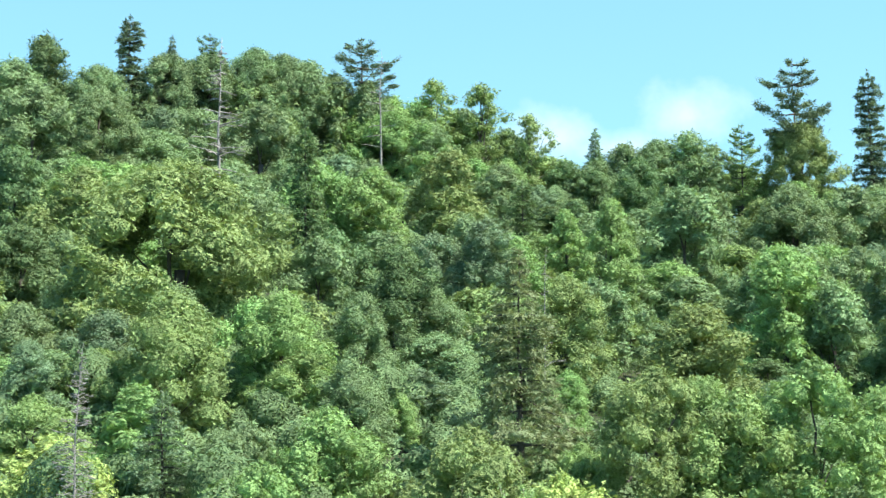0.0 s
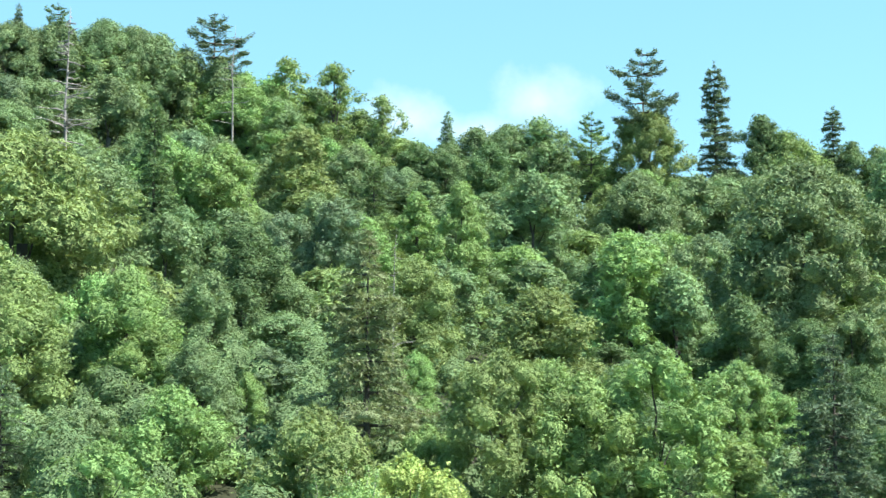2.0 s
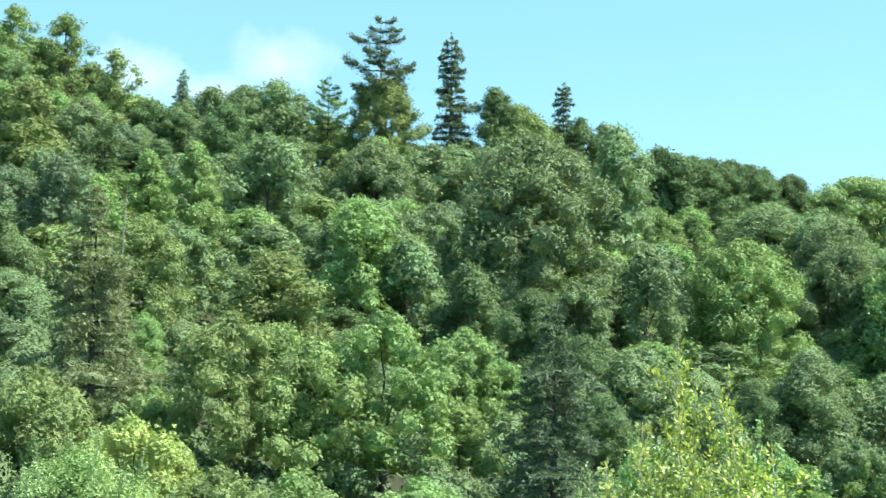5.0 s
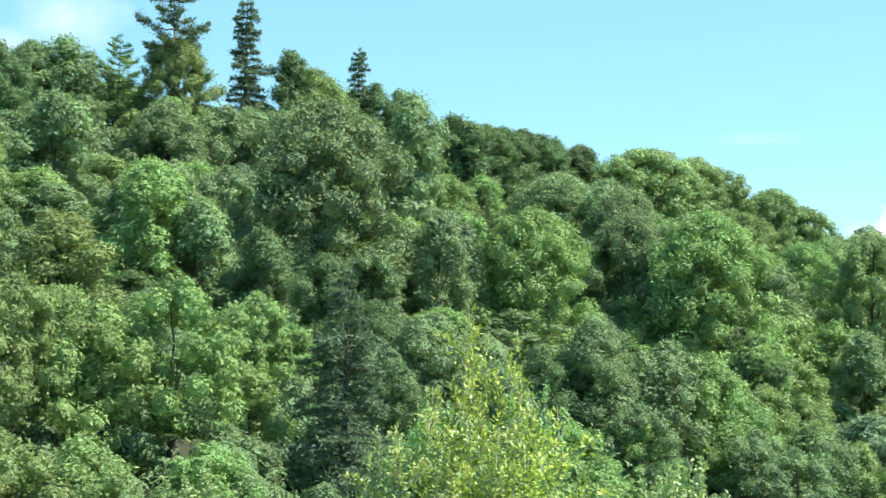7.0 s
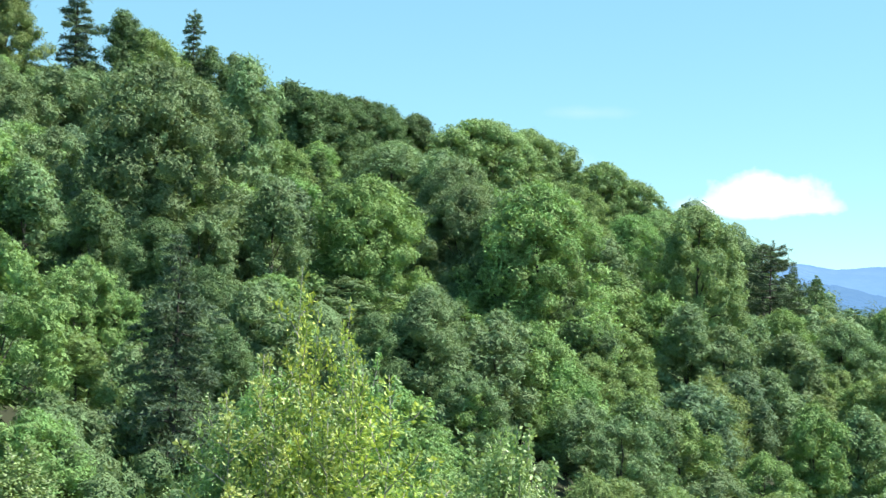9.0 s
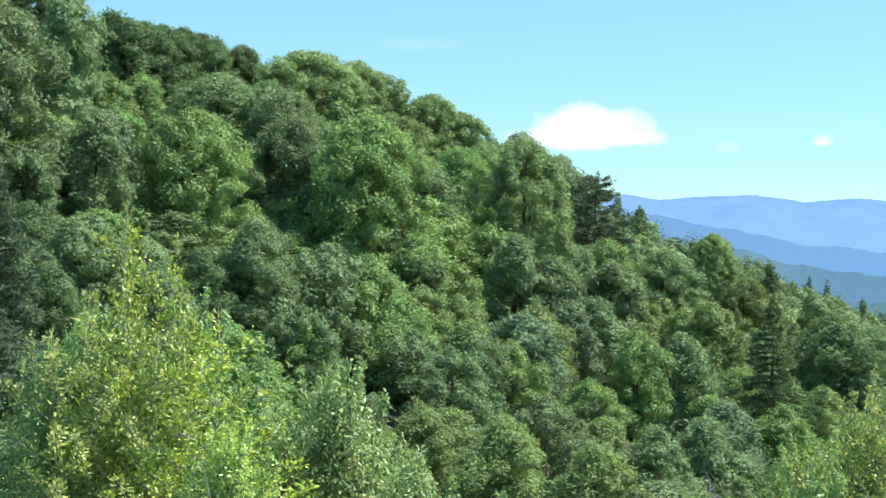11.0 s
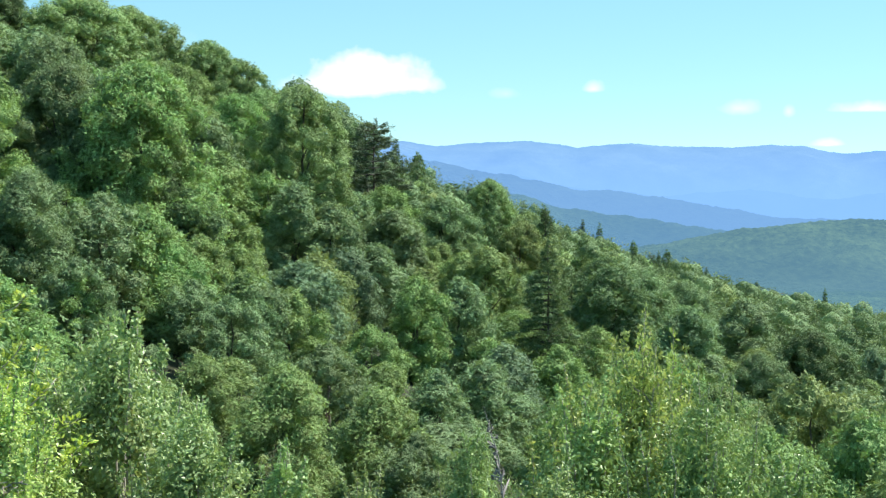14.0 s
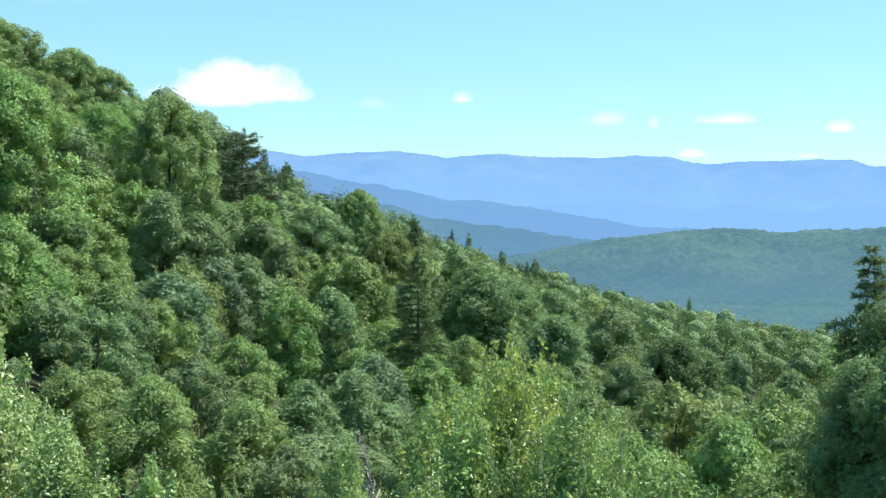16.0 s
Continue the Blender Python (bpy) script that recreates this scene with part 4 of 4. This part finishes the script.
def far_wood():
    """The woods that run down the spur, too far to tell tree from tree."""
    sets = {"mid": [], "mint": [], "deep": [], "olive": []}
    grid = {}
    tries = 0
    names = list(sets)
    while tries < 26000:
        tries += 1
        b = rng.uniform(36, 71)
        cr = float(np.interp(b, AZ, CREST_R))
        r = math.sqrt(rng.uniform(150 ** 2, (cr * 1.08 + 20) ** 2))
        if r < 232 and b < 66:
            continue
        x, y = r * math.sin(radians(b)), r * math.cos(radians(b))
        cell = (int(x // 7), int(y // 7))
        if cell in grid:
            continue
        w = rng.uniform(6.5, 10)
        grid[cell] = True
        sets[names[int(rng.choice(4, p=(0.40, 0.02, 0.48, 0.10)))]].append((x, y, ground(x, y) + w * rng.uniform(0.7, 1.5), w * 0.92))
    total = 0
    for tone, spots in sets.items():
        near = [s for s in spots if math.hypot(s[0], s[1]) < 420]
        rest = [s for s in spots if math.hypot(s[0], s[1]) >= 420]
        parts_v, parts_f, n = [], [], 0
        for group, per, size in ((near, 12.0, 0.68), (rest, 3.2, 1.4)):
            if not group:
                continue
            c, q = crown_patch(group)
            v, f = clump_leaves(c, q, per, size, 0.5)
            parts_v.append(v)
            parts_f.append(f + n)
            n += len(v)
        me = mesh_of("far_leaves", np.concatenate(parts_v), np.concatenate(parts_f).tolist(), COARSE[tone])
        ob = new("far_wood", me)
        tagged(ob, TONE[tone] + " tree crowns of the distant wood on the spur", "wood", kind="stuff")
        c, q = crown_patch(spots)
        inner = new("inner_foliage", mesh_of("inner_foliage", *lumps(c[::3], q[::3] * 1.0), COARSE[tone], True))
        inner.parent = ob


far_wood()


def spur_conifers():
    """Dark spires that stand out of the wood along the spur."""
    for i in range(26):
        b = 42.5 + 15 * (i + rng.uniform(0, 0.9)) / 26
        r = float(np.interp(b, AZ, CREST_R)) * rng.uniform(0.86, 1.0)
        x, y = r * math.sin(radians(b)), r * math.cos(radians(b))
        high = rng.uniform(8, 13)
        kind = ("spruce", "hemlock", "spruce", "wpine")[int(rng.integers(4))]
        plant(kind, x, y, ground(x, y) + high, high * rng.uniform(0.34, 0.5), ("pine", "deep")[i % 2])


spur_conifers()


def undergrowth():
    """Brush and saplings that cover the floor between the trees."""
    spots = []
    while len(spots) < 1150:
        b = rng.uniform(-20, 68)
        cr = float(np.interp(b, AZ, CREST_R))
        r = math.sqrt(rng.uniform(40 ** 2, min(cr, 215) ** 2))
        x, y = r * math.sin(radians(b)), r * math.cos(radians(b))
        w = rng.uniform(3.0, 6.0)
        spots.append((x, y, ground(x, y) + w * rng.uniform(0.32, 0.6), w))
    for i in range(480):
        b, r = rng.uniform(-20, 68), math.sqrt(rng.uniform(24 ** 2, 66 ** 2))
        x, y = r * math.sin(radians(b)), r * math.cos(radians(b))
        w = rng.uniform(2.0, 3.6)
        spots.append((x, y, ground(x, y) + w * rng.uniform(0.4, 0.75), w))
    c, q = crown_patch(spots)
    v, f = clump_leaves(c, q, 26, 0.42, 0.66)
    ob = tagged(new("undergrowth", mesh_of("undergrowth", v, f.tolist(), SPRAY["deep"])), "tangled green brush between the tree trunks", "undergrowth", kind="stuff")
    new("inner_foliage", mesh_of("inner_foliage", *lumps(c[::2], q[::2]), SPRAY["deep"], True)).parent = ob


undergrowth()


# ---- dead trees ----
def dead_tree(x, y, top, thick, twigs, spread, label, lean=0.2):
    base = ground(x, y)
    h = top - base
    root = new("dead_tree")
    root.location = (x, y, base)
    spine = [(p[0] + lean * (i / 9) ** 4, p[1], p[2]) for i, p in enumerate(bent((0, 0, -0.5), (0, 0.1, h), 9, 0, thick * 0.3))]
    ob = new("trunk", mesh_of("trunk", *tube(spine, [thick * (1 - 0.94 * i / 9) for i in range(10)], 7), DEAD_WOOD, True))
    ob.parent = root
    for i in range(twigs):
        s = rng.uniform(0.3, 0.97)
        p = np.array([np.interp(s, np.linspace(0, 1, 10), [q[k] for q in spine]) for k in range(3)])
        a = rng.uniform(0, 6.28)
        long = spread * (1.15 - s) * rng.uniform(0.5, 1.1)
        end = p + np.array((math.cos(a) * long, math.sin(a) * long, long * rng.uniform(-0.25, 0.35)))
        pieces = [tube(bent(p, end, 3, 0.05, 0.05), [thick * 0.34, thick * 0.25, thick * 0.16, 0.015], 4)]
        for j in range(3):
            b = a + rng.normal(0, 0.7)
            m = p + (end - p) * rng.uniform(0.35, 0.9)
            pieces.append(tube([m, m + np.array((math.cos(b), math.sin(b), rng.uniform(-0.2, 0.5))) * long * 0.4], [thick * 0.14, 0.01], 3))
        ob = new("branch", mesh_of("branch", *joined(pieces), DEAD_WOOD, True))
        ob.parent = root
    return tagged(root, label, "dead tree", "dead trees in the wood")


dead_tree(-16.53, 110.77, 31.44, 0.19, 64, 3.0, "bleached dead tree with short bare branches")
dead_tree(-5.95, 147.88, 39.99, 0.14, 26, 2.4, "slim grey dead tree beside a pine")
dead_tree(-12.20, 50.40, 4.75, 0.06, 110, 1.1, "grey leafless dead bush among green shrubs")
dead_tree(4.97, 73.33, 10.69, 0.06, 16, 1.2, "white dead branch end above a conifer")
dead_tree(10.57, 9.48, -0.27, 0.035, 34, 0.22, "bare curved grey dead stem beside a bush", lean=-0.45)
dead_tree(8.23, 15.10, -0.16, 0.03, 7, 0.9, "pale dead branch in a yellow-green bush", lean=-0.45)


# ---- distance ----
def hills(name, label, material, r0, r1, b0, b1, height, rows, cols, rough, grain, crest=0.06, wave=450.0):
    """A range of hills as a strip of land: height(bearing, s) runs from its near foot to its back. rough, wave: the height and length of its folds; crest: their share along the top."""
    verts, faces = [], []
    for i in range(rows + 1):
        s = i / rows
        r = r0 + (r1 - r0) * s
        for k in range(cols + 1):
            b = b0 + (b1 - b0) * k / cols
            x, y = r * math.sin(radians(b)), r * math.cos(radians(b))
            z = height(b, s, r)
            fold = 0.7 - 1.9 * abs(noise.fractal(Vector((x, y, 0)) / wave, 0.9, 2.1, 4))
            z += rough * fold * min(1, 4 * s) * max(crest, 1 - s / 0.62)
            if grain:
                z += grain * noise.noise(Vector((x, y, 3)) / (grain * 2.0)) * min(1, 6 * s)
            verts.append((x, y, z))
    for i in range(rows):
        for k in range(cols):
            a = i * (cols + 1) + k
            faces.append((a, a + 1, a + cols + 2, a + cols + 1))
    return tagged(new(name, mesh_of(name, verts, faces, material, True)), label, "hills", kind="structure")


def bump_line(b, points):
    return float(np.interp(b, [p[0] for p in points], [p[1] for p in points]))


def bell(s, peak):
    return math.sin(0.5 * math.pi * min(1, s / peak)) ** 1.5 if s < peak else math.cos(0.5 * math.pi * (s - peak) / (1 - peak)) ** 0.8


VALLEY_LINE = ((20, -3.0), (50, -3.4), (58, -3.1), (66, -2.9), (100, -3.0))
MID_LINE = ((20, -2.6), (46, -2.2), (50, -2.0), (53, -1.7), (55, -1.3), (56.3, -1.0), (58.4, -0.78), (60.5, -0.62), (61.5, -0.66), (62.6, -0.82), (64, -0.7), (65.5, -0.66), (68, -0.5), (100, -0.5))
NEAR_LINE = ((20, 0.9), (44, 0.8), (46.5, 0.45), (48, 0.2), (49.2, -0.2), (51, -0.48), (53, -0.75), (54.6, -0.98), (56.5, -1.25), (58, -1.6), (62, -2.2), (100, -2.4))
FOOT_LINE = ((20, 1.5), (44.5, 1.45), (46, 1.2), (47.7, 0.95), (49, 0.6), (50, 0.42), (51.4, 0.34), (53, 0.1), (54.6, -0.15), (57, -0.5), (60, -0.8), (68, -1.1), (100, -1))
SPUR_LINE = ((20, 0.5), (47, 0.9), (50, 0.6), (51.4, 0.42), (53, 0.45), (54.5, 0.3), (56.5, 0.32), (58.5, 0.1), (60, 0.25), (62, 0.12), (63.5, -0.05), (66, 0.15), (70, 0.1), (100, 0))
FAR_LINE = ((20, 2.3), (43.5, 2.35), (44.7, 2.16), (46, 2.26), (48.2, 2.34), (49.4, 2.22), (50.1, 2.1), (51.4, 2.22), (52.3, 2.24), (53.7, 2.14), (55.9, 2.07), (57.1, 2.15), (58.5, 2.12), (59.2, 1.93), (59.9, 1.82),
            (61.5, 1.92), (63.7, 1.97), (65.1, 1.95), (65.8, 1.7), (68, 1.66), (100, 1.6))
hills("backdrop_valley", "green wooded valley floor with painted-in haze", HAZE_NEAR, 780, 1900, 42, 74,
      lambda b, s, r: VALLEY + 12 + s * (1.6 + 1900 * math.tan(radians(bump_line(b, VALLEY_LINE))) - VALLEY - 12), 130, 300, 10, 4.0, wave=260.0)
hills("backdrop_hill", "green wooded hill across the valley with painted-in haze", HAZE_MID, 1700, 2900, 42, 74,
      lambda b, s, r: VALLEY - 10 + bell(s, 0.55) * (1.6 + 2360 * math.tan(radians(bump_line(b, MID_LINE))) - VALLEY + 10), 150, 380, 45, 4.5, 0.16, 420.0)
hills("backdrop_slope", "blue-green wooded slope with painted-in haze, falling into the valley", HAZE_SLOPE, 2450, 2950, 36, 78,
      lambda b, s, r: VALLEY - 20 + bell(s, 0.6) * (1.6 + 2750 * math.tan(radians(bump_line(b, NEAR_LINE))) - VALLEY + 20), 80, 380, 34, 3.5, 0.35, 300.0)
hills("backdrop_foothill", "blue-green foothills with painted-in haze", HAZE_FOOT, 2900, 3500, 36, 78,
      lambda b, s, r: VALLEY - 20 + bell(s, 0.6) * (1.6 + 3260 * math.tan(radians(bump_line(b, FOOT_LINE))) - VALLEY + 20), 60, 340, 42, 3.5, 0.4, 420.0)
hills("backdrop_spur", "faint spurs below the mountain range with painted-in blue haze", HAZE_SPUR, 3400, 4000, 36, 78,
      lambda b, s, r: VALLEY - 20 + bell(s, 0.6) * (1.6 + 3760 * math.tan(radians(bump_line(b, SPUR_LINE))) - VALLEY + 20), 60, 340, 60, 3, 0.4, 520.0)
hills("backdrop_mountain", "long mountain range on the horizon with painted-in blue haze", HAZE_FAR, 3900, 4850, 34, 80,
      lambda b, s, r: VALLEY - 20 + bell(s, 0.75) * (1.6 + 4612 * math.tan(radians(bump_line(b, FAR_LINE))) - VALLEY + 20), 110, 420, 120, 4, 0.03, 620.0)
